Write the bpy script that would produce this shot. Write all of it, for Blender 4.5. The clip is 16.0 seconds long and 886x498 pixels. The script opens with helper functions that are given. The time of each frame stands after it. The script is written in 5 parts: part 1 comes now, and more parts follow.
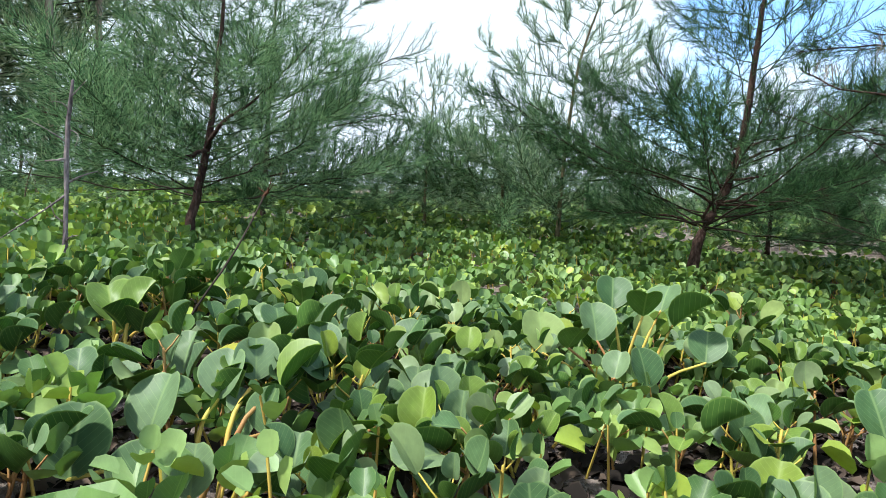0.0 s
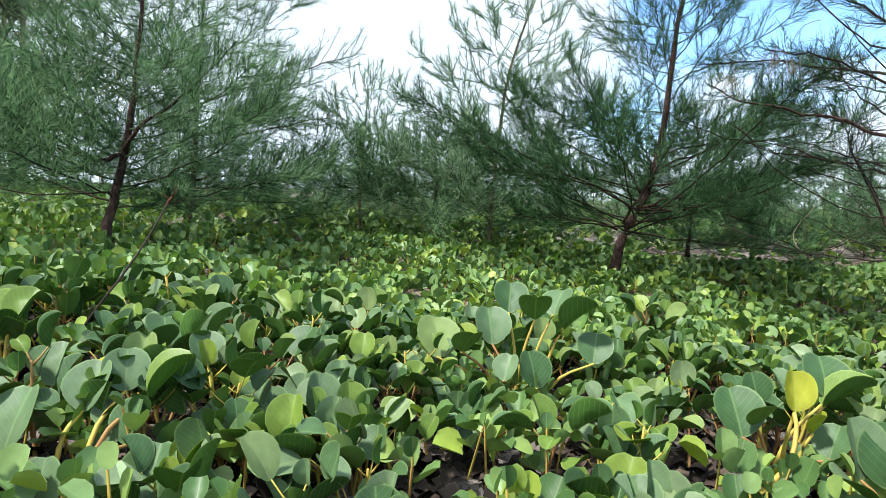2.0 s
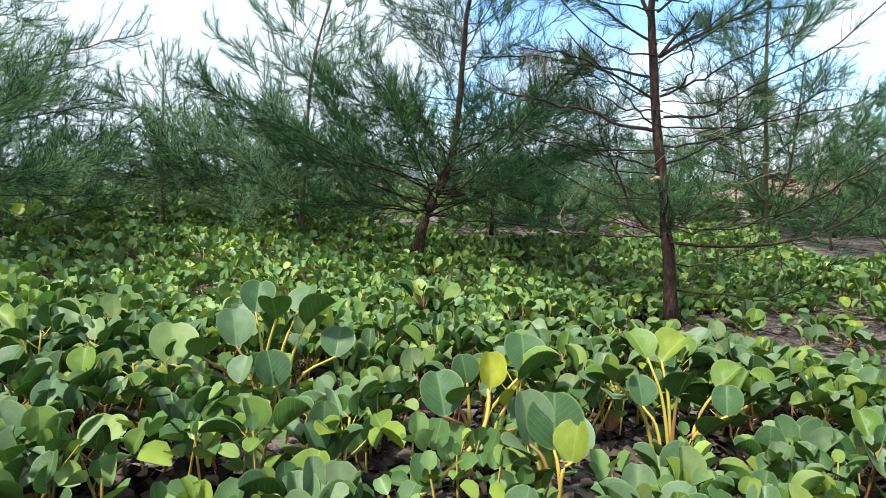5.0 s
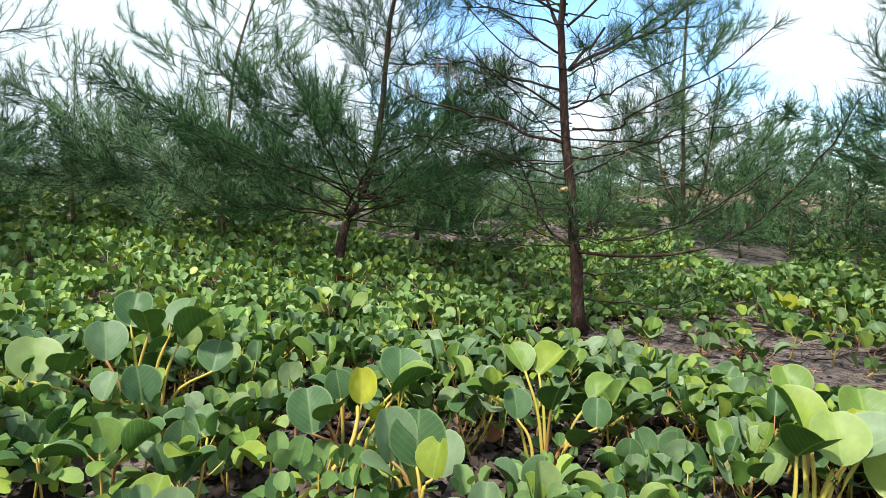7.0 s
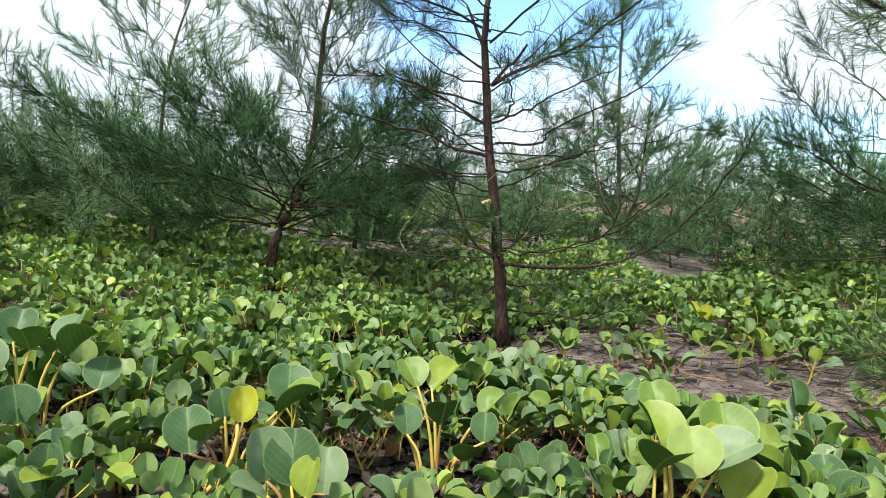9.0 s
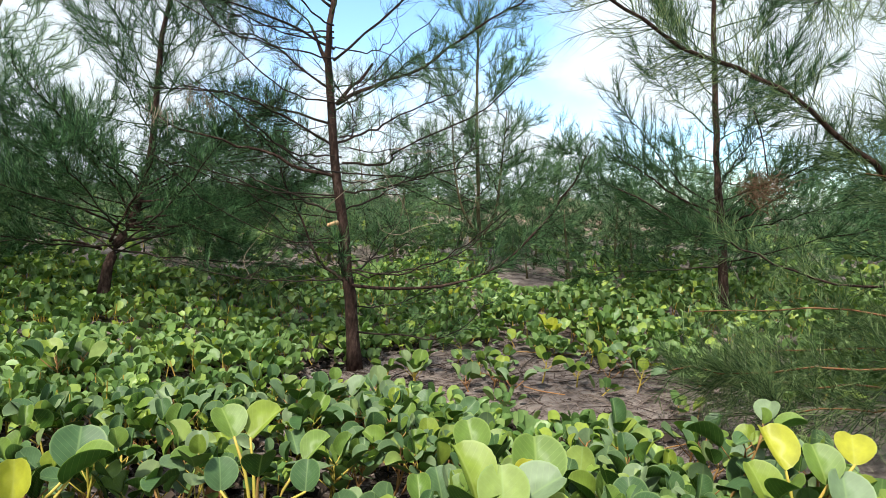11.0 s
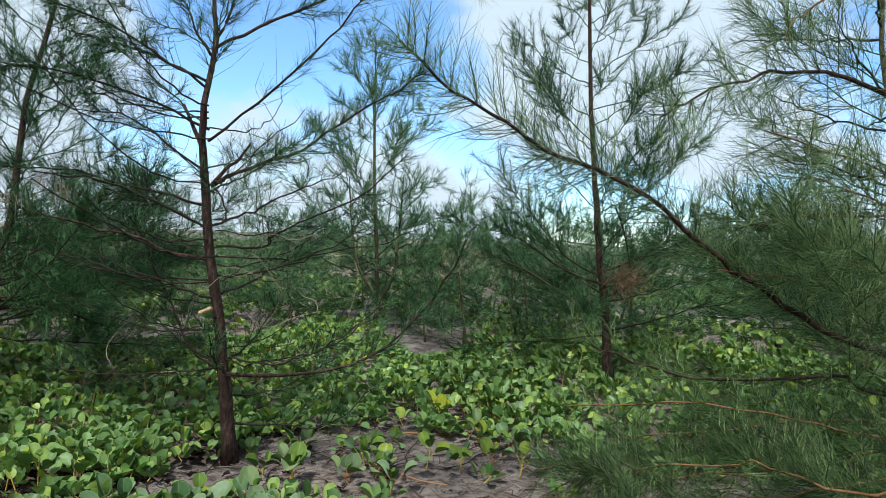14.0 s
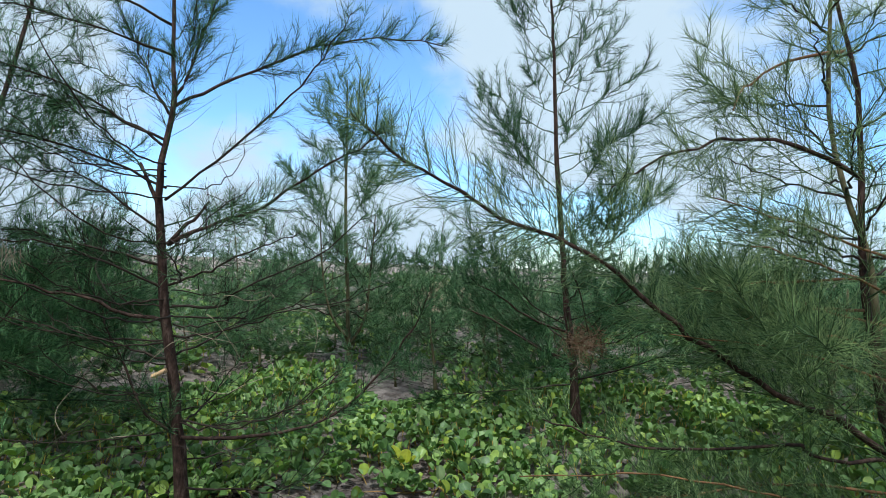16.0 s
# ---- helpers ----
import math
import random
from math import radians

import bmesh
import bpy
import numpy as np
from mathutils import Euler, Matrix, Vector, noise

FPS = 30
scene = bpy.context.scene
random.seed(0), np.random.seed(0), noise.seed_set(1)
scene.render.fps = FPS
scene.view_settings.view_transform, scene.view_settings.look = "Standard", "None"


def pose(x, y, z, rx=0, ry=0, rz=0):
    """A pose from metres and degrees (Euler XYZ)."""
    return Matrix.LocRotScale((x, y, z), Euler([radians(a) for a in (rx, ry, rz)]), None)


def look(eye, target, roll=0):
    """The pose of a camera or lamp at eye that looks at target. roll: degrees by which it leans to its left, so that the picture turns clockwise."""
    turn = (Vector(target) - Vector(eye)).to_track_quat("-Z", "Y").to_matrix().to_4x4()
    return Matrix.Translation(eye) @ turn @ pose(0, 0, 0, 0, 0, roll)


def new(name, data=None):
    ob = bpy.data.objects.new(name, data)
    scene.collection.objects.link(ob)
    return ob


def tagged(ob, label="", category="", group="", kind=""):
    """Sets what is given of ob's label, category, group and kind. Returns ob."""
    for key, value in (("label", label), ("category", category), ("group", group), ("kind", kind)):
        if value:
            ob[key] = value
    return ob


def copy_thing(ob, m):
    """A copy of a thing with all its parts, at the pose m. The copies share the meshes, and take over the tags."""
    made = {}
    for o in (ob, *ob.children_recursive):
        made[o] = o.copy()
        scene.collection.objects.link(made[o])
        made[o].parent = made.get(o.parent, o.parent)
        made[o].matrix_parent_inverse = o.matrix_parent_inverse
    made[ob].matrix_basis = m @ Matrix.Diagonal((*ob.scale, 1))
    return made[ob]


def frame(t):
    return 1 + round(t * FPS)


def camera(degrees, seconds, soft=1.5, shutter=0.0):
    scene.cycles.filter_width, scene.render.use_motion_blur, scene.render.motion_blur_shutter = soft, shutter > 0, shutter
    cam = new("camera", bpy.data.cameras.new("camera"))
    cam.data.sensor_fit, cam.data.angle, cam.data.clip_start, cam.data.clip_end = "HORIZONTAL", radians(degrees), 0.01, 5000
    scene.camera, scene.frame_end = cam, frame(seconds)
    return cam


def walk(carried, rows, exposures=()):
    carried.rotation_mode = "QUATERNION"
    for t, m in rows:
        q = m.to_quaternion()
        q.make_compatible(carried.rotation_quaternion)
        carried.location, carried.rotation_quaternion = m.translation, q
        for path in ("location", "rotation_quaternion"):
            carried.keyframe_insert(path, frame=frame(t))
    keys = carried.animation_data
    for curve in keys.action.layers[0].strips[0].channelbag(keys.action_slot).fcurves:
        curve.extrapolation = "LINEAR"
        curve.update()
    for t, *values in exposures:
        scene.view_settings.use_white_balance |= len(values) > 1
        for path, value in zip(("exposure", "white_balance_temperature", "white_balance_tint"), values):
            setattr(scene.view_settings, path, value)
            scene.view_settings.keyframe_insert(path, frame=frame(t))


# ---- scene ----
cam = camera(71.5, 16.0, soft=0.6)
PATH = [
    (0, (0.044, -0.149, 0.659), (-0.092, 1.838, 0.479), 1.87),
    (0.5, (0.071, -0.151, 0.649), (-0.037, 1.838, 0.478), 1.74),
    (1, (0.109, -0.152, 0.65), (0.043, 1.84, 0.486), 1.69),
    (1.5, (0.153, -0.162, 0.667), (0.126, 1.831, 0.504), 2.04),
    (2, (0.19, -0.17, 0.676), (0.212, 1.823, 0.511), 1.98),
    (2.5, (0.239, -0.176, 0.672), (0.328, 1.815, 0.509), 2.09),
    (3, (0.276, -0.183, 0.677), (0.435, 1.803, 0.508), 2.29),
    (3.2, (0.323, -0.184, 0.679), (0.527, 1.796, 0.483), 2.43),
    (3.5, (0.368, -0.197, 0.677), (0.703, 1.764, 0.475), 2.92),
    (4, (0.401, -0.21, 0.7), (0.821, 1.735, 0.503), 2.07),
    (4.5, (0.44, -0.231, 0.717), (0.889, 1.706, 0.5), 1.33),
    (5, (0.494, -0.251, 0.744), (0.987, 1.674, 0.518), 0.65),
    (5.2, (0.516, -0.26, 0.749), (1.038, 1.658, 0.526), 0.99),
    (7.5, (0.702, -0.325, 0.799), (1.396, 1.537, 0.579), 1.94),
    (8, (0.745, -0.361, 0.814), (1.485, 1.486, 0.604), 2.34),
    (10.3, (0.885, -0.377, 0.866), (1.833, 1.374, 0.68), 2.03),
    (10.5, (0.893, -0.362, 0.902), (1.907, 1.352, 0.722), 1.66),
    (11, (0.988, -0.397, 0.912), (2.11, 1.25, 0.743), 2.36),
    (11.5, (1.014, -0.399, 0.94), (2.179, 1.217, 0.762), 2.83),
    (12, (1.048, -0.408, 0.961), (2.27, 1.167, 0.799), 3.16),
    (12.5, (1.085, -0.425, 1.019), (2.367, 1.105, 0.902), 2.87),
    (13, (1.107, -0.442, 1.078), (2.42, 1.065, 1.006), 2.57),
    (13.5, (1.128, -0.45, 1.108), (2.465, 1.036, 1.069), 2.79),
    (14, (1.138, -0.459, 1.135), (2.475, 1.028, 1.105), 2.29),
    (14.5, (1.151, -0.466, 1.134), (2.488, 1.021, 1.095), 2.39),
    (15, (1.159, -0.468, 1.152), (2.509, 1.008, 1.152), 3.34),
    (15.5, (1.195, -0.486, 1.235), (2.571, 0.965, 1.268), 3.35),
    (16, (1.224, -0.517, 1.3), (2.599, 0.934, 1.354), 2.15),
]
EXPOSURES = [(0.0, 0.62, 6000, 8), (5.0, 0.46, 6050, 8), (8.0, 0.44, 6300, 9), (10.5, 0.50, 6400, 9), (11.0, 0.34, 6400, 9), (12.0, 0.17, 6300, 8), (13.0, 0.0, 6050, 6), (13.5, -0.06, 5950, 5), (14.5, -0.06, 5850, 4), (15.5, -0.16, 5700, 3), (16.0, -0.20, 5650, 3)]
walk(cam, [(t, look(eye, target, roll)) for t, eye, target, roll in PATH], EXPOSURES)

# ---------------------------------------------------------------- sky and sun
SUN_AZ, SUN_EL = radians(-120), radians(61)
world = bpy.data.worlds.new("sky")
scene.world = world
world.use_nodes = True
wn, wl = world.node_tree.nodes, world.node_tree.links
wn.clear()
sky = wn.new("ShaderNodeTexSky")
sky.sky_type, sky.sun_disc = "NISHITA", False
sky.sun_elevation, sky.sun_rotation = SUN_EL, SUN_AZ
sky.air_density, sky.dust_density, sky.ozone_density = 1.0, 0.2, 2.0
blue = wn.new("ShaderNodeBackground")
blue.inputs["Strength"].default_value = 0.245
white = wn.new("ShaderNodeBackground")
white.inputs["Color"].default_value = (0.84, 0.93, 1.0, 1)
white.inputs["Strength"].default_value = 0.97
coord = wn.new("ShaderNodeTexCoord")
stretch = wn.new("ShaderNodeMapping")
stretch.inputs["Scale"].default_value = (1.0, 1.0, 1.9)
stretch.inputs["Location"].default_value = (4.168, -0.693, 7.259)
clouds = wn.new("ShaderNodeTexNoise")
clouds.inputs["Scale"].default_value = 2.6
clouds.inputs["Detail"].default_value = 7.0
clouds.inputs["Roughness"].default_value = 0.52
edge = wn.new("ShaderNodeMapRange")
edge.interpolation_type = "SMOOTHSTEP"
edge.inputs["From Min"].default_value = 0.40
edge.inputs["From Max"].default_value = 0.55
mixed = wn.new("ShaderNodeMixShader")
out = wn.new("ShaderNodeOutputWorld")
wl.new(coord.outputs["Generated"], stretch.inputs["Vector"])
wl.new(stretch.outputs["Vector"], clouds.inputs["Vector"])
# clearer towards the east, hazy at the horizon
axis = wn.new("ShaderNodeSeparateXYZ")
wl.new(coord.outputs["Generated"], axis.inputs[0])
east = wn.new("ShaderNodeMath")
east.operation = "MULTIPLY_ADD"
east.inputs[1].default_value, east.inputs[2].default_value = -0.25, 0.13
wl.new(axis.outputs[0], east.inputs[0])
haze = wn.new("ShaderNodeMapRange")
haze.inputs["From Min"].default_value, haze.inputs["From Max"].default_value = 0.0, 0.30
haze.inputs["To Min"].default_value, haze.inputs["To Max"].default_value = 0.14, 0.0
wl.new(axis.outputs[2], haze.inputs["Value"])
cover = wn.new("ShaderNodeMath")
wl.new(clouds.outputs["Fac"], cover.inputs[0])
wl.new(east.outputs[0], cover.inputs[1])
covered = wn.new("ShaderNodeMath")
wl.new(cover.outputs[0], covered.inputs[0])
wl.new(haze.outputs[0], covered.inputs[1])
last = covered.outputs[0]
for toward, low, high, amount in (((0.449, 0.844, 0.292), 0.93, 0.995, -0.11), ((0.805, 0.493, 0.33), 0.95, 0.995, 0.13)):
    facing = wn.new("ShaderNodeVectorMath")
    facing.operation = "DOT_PRODUCT"
    facing.inputs[1].default_value = toward
    wl.new(coord.outputs["Generated"], facing.inputs[0])
    spread = wn.new("ShaderNodeMapRange")
    spread.inputs["From Min"].default_value, spread.inputs["From Max"].default_value = low, high
    spread.inputs["To Min"].default_value, spread.inputs["To Max"].default_value = 0.0, amount
    wl.new(facing.outputs["Value"], spread.inputs["Value"])
    more = wn.new("ShaderNodeMath")
    wl.new(last, more.inputs[0])
    wl.new(spread.outputs[0], more.inputs[1])
    last = more.outputs[0]
wl.new(last, edge.inputs["Value"])
wl.new(edge.outputs["Result"], mixed.inputs["Fac"])
tint = wn.new("ShaderNodeMix")
tint.data_type, tint.blend_type = "RGBA", "MULTIPLY"
tint.inputs[0].default_value = 1.0
tint.inputs[7].default_value = (0.84, 0.97, 1.06, 1)
wl.new(sky.outputs["Color"], tint.inputs[6])
wl.new(tint.outputs[2], blue.inputs["Color"])
wl.new(blue.outputs["Background"], mixed.inputs[1])
wl.new(white.outputs["Background"], mixed.inputs[2])
wl.new(mixed.outputs["Shader"], out.inputs["Surface"])

sun_data = bpy.data.lights.new("sun", "SUN")
sun_data.energy, sun_data.angle, sun_data.color = 5.0, radians(5), (1.0, 0.95, 0.85)
sun = new("sun", sun_data)
sun.matrix_world = look((math.sin(SUN_AZ) * 20, math.cos(SUN_AZ) * 20, 20 * math.tan(SUN_EL)), (0, 0, 0))


# ---------------------------------------------------------------- materials
def material(name):
    m = bpy.data.materials.new(name)
    m.use_nodes = True
    n = m.node_tree.nodes
    return m, n, m.node_tree.links, n["Principled BSDF"]


def ramp(n, stops):
    r = n.new("ShaderNodeValToRGB")
    while len(r.color_ramp.elements) < len(stops):
        r.color_ramp.elements.new(0.5)
    for e, (at, c) in zip(r.color_ramp.elements, stops):
        e.position, e.color = at, (*c, 1)
    return r


def noise_node(n, l, scale, detail=4, vector=None, rough=0.55):
    t = n.new("ShaderNodeTexNoise")
    t.inputs["Scale"].default_value, t.inputs["Detail"].default_value = scale, detail
    t.inputs["Roughness"].default_value = rough
    if vector:
        l.new(vector, t.inputs["Vector"])
    return t


def mixer(n, l, a, b, fac, kind="MIX"):
    m = n.new("ShaderNodeMix")
    m.data_type, m.blend_type = "RGBA", kind
    for socket, value in ((m.inputs[6], a), (m.inputs[7], b), (m.inputs[0], fac)):
        if isinstance(value, (tuple, float)):
            socket.default_value = (*value, 1) if isinstance(value, tuple) else value
        else:
            l.new(value, socket)
    return m.outputs[2]


def math_node(n, l, op, a, b=None):
    m = n.new("ShaderNodeMath")
    m.operation = op
    for socket, value in ((m.inputs[0], a), (m.inputs[1], b)):
        if value is None:
            continue
        if isinstance(value, (int, float)):
            socket.default_value = value
        else:
            l.new(value, socket)
    return m.outputs[0]


def bump(n, l, bsdf, height, strength, distance):
    b = n.new("ShaderNodeBump")
    b.inputs["Strength"].default_value, b.inputs["Distance"].default_value = strength, distance
    l.new(height, b.inputs["Height"])
    l.new(b.outputs["Normal"], bsdf.inputs["Normal"])


def leaf_material(name, stops, single, glow=0.16, rough=0.45, gloss=0.4, vein=(0.26, 0.36, 0.13), veins=0.2):
    """A waxy leaf with a pale midrib and side veins; single: one tone a leaf object, else one a leaf of a joined mesh."""
    m, n, l, b = material(name)
    if single:
        pick = n.new("ShaderNodeObjectInfo").outputs["Random"]
    else:
        pick = n.new("ShaderNodeNewGeometry").outputs["Random Per Island"]
    tone = ramp(n, stops)
    l.new(pick, tone.inputs["Fac"])
    uv = n.new("ShaderNodeUVMap").outputs["UV"]
    sep = n.new("ShaderNodeSeparateXYZ")
    l.new(uv, sep.inputs[0])
    across = math_node(n, l, "ABSOLUTE", math_node(n, l, "SUBTRACT", sep.outputs[0], 0.5))
    run = math_node(n, l, "SUBTRACT", sep.outputs[1], math_node(n, l, "MULTIPLY", across, 0.9))
    wave = math_node(n, l, "ABSOLUTE", math_node(n, l, "SINE", math_node(n, l, "MULTIPLY", run, 24.0)))
    side = n.new("ShaderNodeMapRange")
    side.inputs["From Min"].default_value, side.inputs["From Max"].default_value = 0.0, 0.22
    side.inputs["To Min"].default_value, side.inputs["To Max"].default_value = 1.0, 0.0
    l.new(wave, side.inputs["Value"])
    rib = n.new("ShaderNodeMapRange")
    rib.inputs["From Min"].default_value, rib.inputs["From Max"].default_value = 0.008, 0.03
    rib.inputs["To Min"].default_value, rib.inputs["To Max"].default_value = 1.0, 0.0
    l.new(across, rib.inputs["Value"])
    lines = math_node(n, l, "MAXIMUM", math_node(n, l, "MULTIPLY", side.outputs[0], veins), math_node(n, l, "MULTIPLY", rib.outputs[0], veins * 1.4))
    off = n.new("ShaderNodeVectorMath")
    off.operation = "DISTANCE"
    off.inputs[1].default_value = (0.5, 0.5, 0.0)
    l.new(uv, off.inputs[0])
    rim = n.new("ShaderNodeMapRange")
    rim.inputs["From Min"].default_value, rim.inputs["From Max"].default_value = 0.455, 0.495
    rim.inputs["To Max"].default_value = 0.5
    l.new(off.outputs["Value"], rim.inputs["Value"])
    lines = math_node(n, l, "MAXIMUM", lines, rim.outputs[0])
    where = n.new("ShaderNodeTexCoord").outputs["Object"]
    blotch = noise_node(n, l, 2.4 if single else 26.0, 4, where)
    fine = noise_node(n, l, 26.0 if single else 200.0, 3, where)
    shade = n.new("ShaderNodeMapRange")
    shade.inputs["From Min"].default_value, shade.inputs["From Max"].default_value = 0.3, 0.7
    shade.inputs["To Min"].default_value, shade.inputs["To Max"].default_value = 0.78, 1.18
    l.new(blotch.outputs["Fac"], shade.inputs["Value"])
    grey = n.new("ShaderNodeCombineColor")
    for i in range(3):
        l.new(shade.outputs[0], grey.inputs[i])
    colour = mixer(n, l, tone.outputs["Color"], grey.outputs[0], 1.0, "MULTIPLY")
    speck = ramp(n, [(0.0, (0, 0, 0)), (0.70, (0, 0, 0)), (0.76, (1, 1, 1))])
    l.new(fine.outputs["Fac"], speck.inputs["Fac"])
    colour = mixer(n, l, colour, (0.16, 0.11, 0.05), math_node(n, l, "MULTIPLY", speck.outputs["Color"], 0.06))
    colour = mixer(n, l, colour, vein, lines)
    l.new(colour, b.inputs["Base Color"])
    b.inputs["Roughness"].default_value = rough
    b.inputs["Specular IOR Level"].default_value = gloss
    bump(n, l, b, math_node(n, l, "ADD", math_node(n, l, "MULTIPLY", lines, -0.6), fine.outputs["Fac"]), 0.12, 0.002)
    thin = n.new("ShaderNodeBsdfTranslucent")
    l.new(mixer(n, l, colour, (0.85, 1.0, 0.30), 1.0, "MULTIPLY"), thin.inputs["Color"])
    mix = n.new("ShaderNodeMixShader")
    mix.inputs["Fac"].default_value = glow
    l.new(b.outputs[0], mix.inputs[1])
    l.new(thin.outputs[0], mix.inputs[2])
    l.new(mix.outputs[0], n["Material Output"].inputs["Surface"])
    return m


OLD = [(0.0, (0.044, 0.096, 0.030)), (0.3, (0.078, 0.142, 0.054)), (0.62, (0.128, 0.195, 0.092)), (0.85, (0.190, 0.250, 0.130)), (1.0, (0.220, 0.290, 0.060))]
UNDER = [(0.0, (0.052, 0.120, 0.024)), (0.5, (0.088, 0.180, 0.034)), (1.0, (0.150, 0.260, 0.048))]
YOUNG = [(0.0, (0.15, 0.25, 0.046)), (0.6, (0.21, 0.315, 0.052)), (1.0, (0.32, 0.39, 0.05))]
YELLOW = [(0.0, (0.42, 0.45, 0.04)), (1.0, (0.52, 0.50, 0.05))]
leaf_top = leaf_material("leaf_top", OLD, True, 0.10, veins=0.22, rough=0.5, gloss=0.3)
leaf_under = leaf_material("leaf_underside", UNDER, True, 0.22, rough=0.55, gloss=0.2, vein=(0.25, 0.36, 0.09), veins=0.55)
leaf_young = leaf_material("leaf_young", YOUNG, True, 0.4, vein=(0.40, 0.50, 0.14), veins=0.3)
leaf_yellow = leaf_material("leaf_yellow", YELLOW, True, 0.4, vein=(0.55, 0.58, 0.12))
leaf_carpet_young = leaf_material("leaf_carpet_young", [(0.0, (0.12, 0.23, 0.06)), (0.6, (0.18, 0.30, 0.07)), (1.0, (0.27, 0.38, 0.065))], False, 0.28)
leaf_carpet = leaf_material("leaf_carpet", [(0.0, (0.050, 0.108, 0.026)), (0.35, (0.125, 0.218, 0.062)), (0.75, (0.230, 0.335, 0.115)), (0.93, (0.30, 0.40, 0.080)), (1.0, (0.32, 0.40, 0.05))], False)


def plain(name, stops, scale=30.0, rough=0.8, relief=0.4, depth=0.004, stretch_z=1.0, pick=0.0):
    m, n, l, b = material(name)
    mp = n.new("ShaderNodeMapping")
    mp.inputs["Scale"].default_value = (1, 1, stretch_z)
    l.new(n.new("ShaderNodeTexCoord").outputs["Object"], mp.inputs["Vector"])
    t = noise_node(n, l, scale, 6, mp.outputs[0], 0.62)
    big = noise_node(n, l, scale * 0.13, 3, mp.outputs[0])
    value = math_node(n, l, "ADD", math_node(n, l, "MULTIPLY", t.outputs["Fac"], 0.65), math_node(n, l, "MULTIPLY", big.outputs["Fac"], 0.35))
    if pick:
        r = n.new("ShaderNodeNewGeometry").outputs["Random Per Island"]
        value = math_node(n, l, "ADD", math_node(n, l, "MULTIPLY", value, 1 - pick), math_node(n, l, "MULTIPLY", r, pick))
    c = ramp(n, stops)
    l.new(value, c.inputs["Fac"])
    l.new(c.outputs["Color"], b.inputs["Base Color"])
    b.inputs["Roughness"].default_value = rough
    b.inputs["Specular IOR Level"].default_value = 0.2
    bump(n, l, b, t.outputs["Fac"], relief, depth)
    return m


bark = plain("bark", [(0.36, (0.012, 0.008, 0.007)), (0.5, (0.042, 0.022, 0.016)), (0.64, (0.105, 0.066, 0.052))], 75, 0.85, 1.0, 0.010, 0.35)
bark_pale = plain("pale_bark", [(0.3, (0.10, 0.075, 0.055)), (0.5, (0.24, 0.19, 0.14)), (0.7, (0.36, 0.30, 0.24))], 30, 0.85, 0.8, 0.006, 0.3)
bark_olive = plain("olive_bark", [(0.3, (0.04, 0.035, 0.018)), (0.5, (0.11, 0.092, 0.048)), (0.7, (0.22, 0.19, 0.11))], 45, 0.8, 0.8, 0.006, 0.3)
twig_brown = plain("twig_bark", [(0.3, (0.016, 0.012, 0.009)), (0.6, (0.042, 0.028, 0.020)), (0.8, (0.085, 0.06, 0.045))], 80, 0.8)
twig_green = plain("green_twig", [(0.3, (0.024, 0.052, 0.018)), (0.55, (0.055, 0.090, 0.034)), (0.8, (0.10, 0.11, 0.05))], 60, 0.7)
twig_red = plain("red_twig_bark", [(0.3, (0.10, 0.045, 0.02)), (0.7, (0.26, 0.13, 0.06))], 80, 0.7)
dead_wood = plain("dead_wood", [(0.36, (0.055, 0.042, 0.044)), (0.52, (0.19, 0.150, 0.150)), (0.68, (0.36, 0.30, 0.29))], 90, 0.95, 1.0, 0.008, 0.3)
cut_wood = plain("cut_wood", [(0.3, (0.42, 0.24, 0.11)), (0.7, (0.60, 0.40, 0.22))], 50, 0.8)
stem_green = plain("vine_stem", [(0.3, (0.34, 0.36, 0.05)), (0.5, (0.52, 0.38, 0.08)), (0.72, (0.48, 0.22, 0.08))], 9, 0.5, 0.2, 0.002)
stem_red = plain("red_vine_stem", [(0.3, (0.30, 0.24, 0.07)), (0.5, (0.36, 0.18, 0.07)), (0.72, (0.22, 0.10, 0.05))], 9, 0.55, 0.2, 0.002)
snapped_wood = plain("snapped_wood", [(0.3, (0.045, 0.018, 0.010)), (0.6, (0.12, 0.05, 0.026)), (0.8, (0.22, 0.11, 0.06))], 70, 0.85, 0.6, 0.004, 0.4)
dry_leaf = plain("dry_leaf", [(0.3, (0.16, 0.07, 0.03)), (0.7, (0.36, 0.17, 0.08))], 60, 0.7)
dry_needle = plain("dry_needle", [(0.3, (0.16, 0.08, 0.045)), (0.6, (0.29, 0.175, 0.105)), (0.8, (0.38, 0.28, 0.20))], 30, 0.85, 0.1, 0.001, 1, 0.6)
litter_mat = plain("litter", [(0.2, (0.05, 0.035, 0.03)), (0.5, (0.14, 0.10, 0.085)), (0.8, (0.30, 0.24, 0.20))], 30, 0.9, 0.1, 0.001, 1, 0.7)


# dead-leaf colour, lowered to paint in the shade between the plants
shade_litter = plain("shade_litter", [(0.2, (0.012, 0.009, 0.007)), (0.5, (0.040, 0.028, 0.022)), (0.8, (0.11, 0.08, 0.06))], 30, 0.9, 0.1, 0.001, 1, 0.7)


straw = plain("straw", [(0.3, (0.20, 0.15, 0.10)), (0.6, (0.34, 0.27, 0.19)), (0.8, (0.46, 0.39, 0.30))], 30, 0.85, 0.1, 0.001, 1, 0.6)


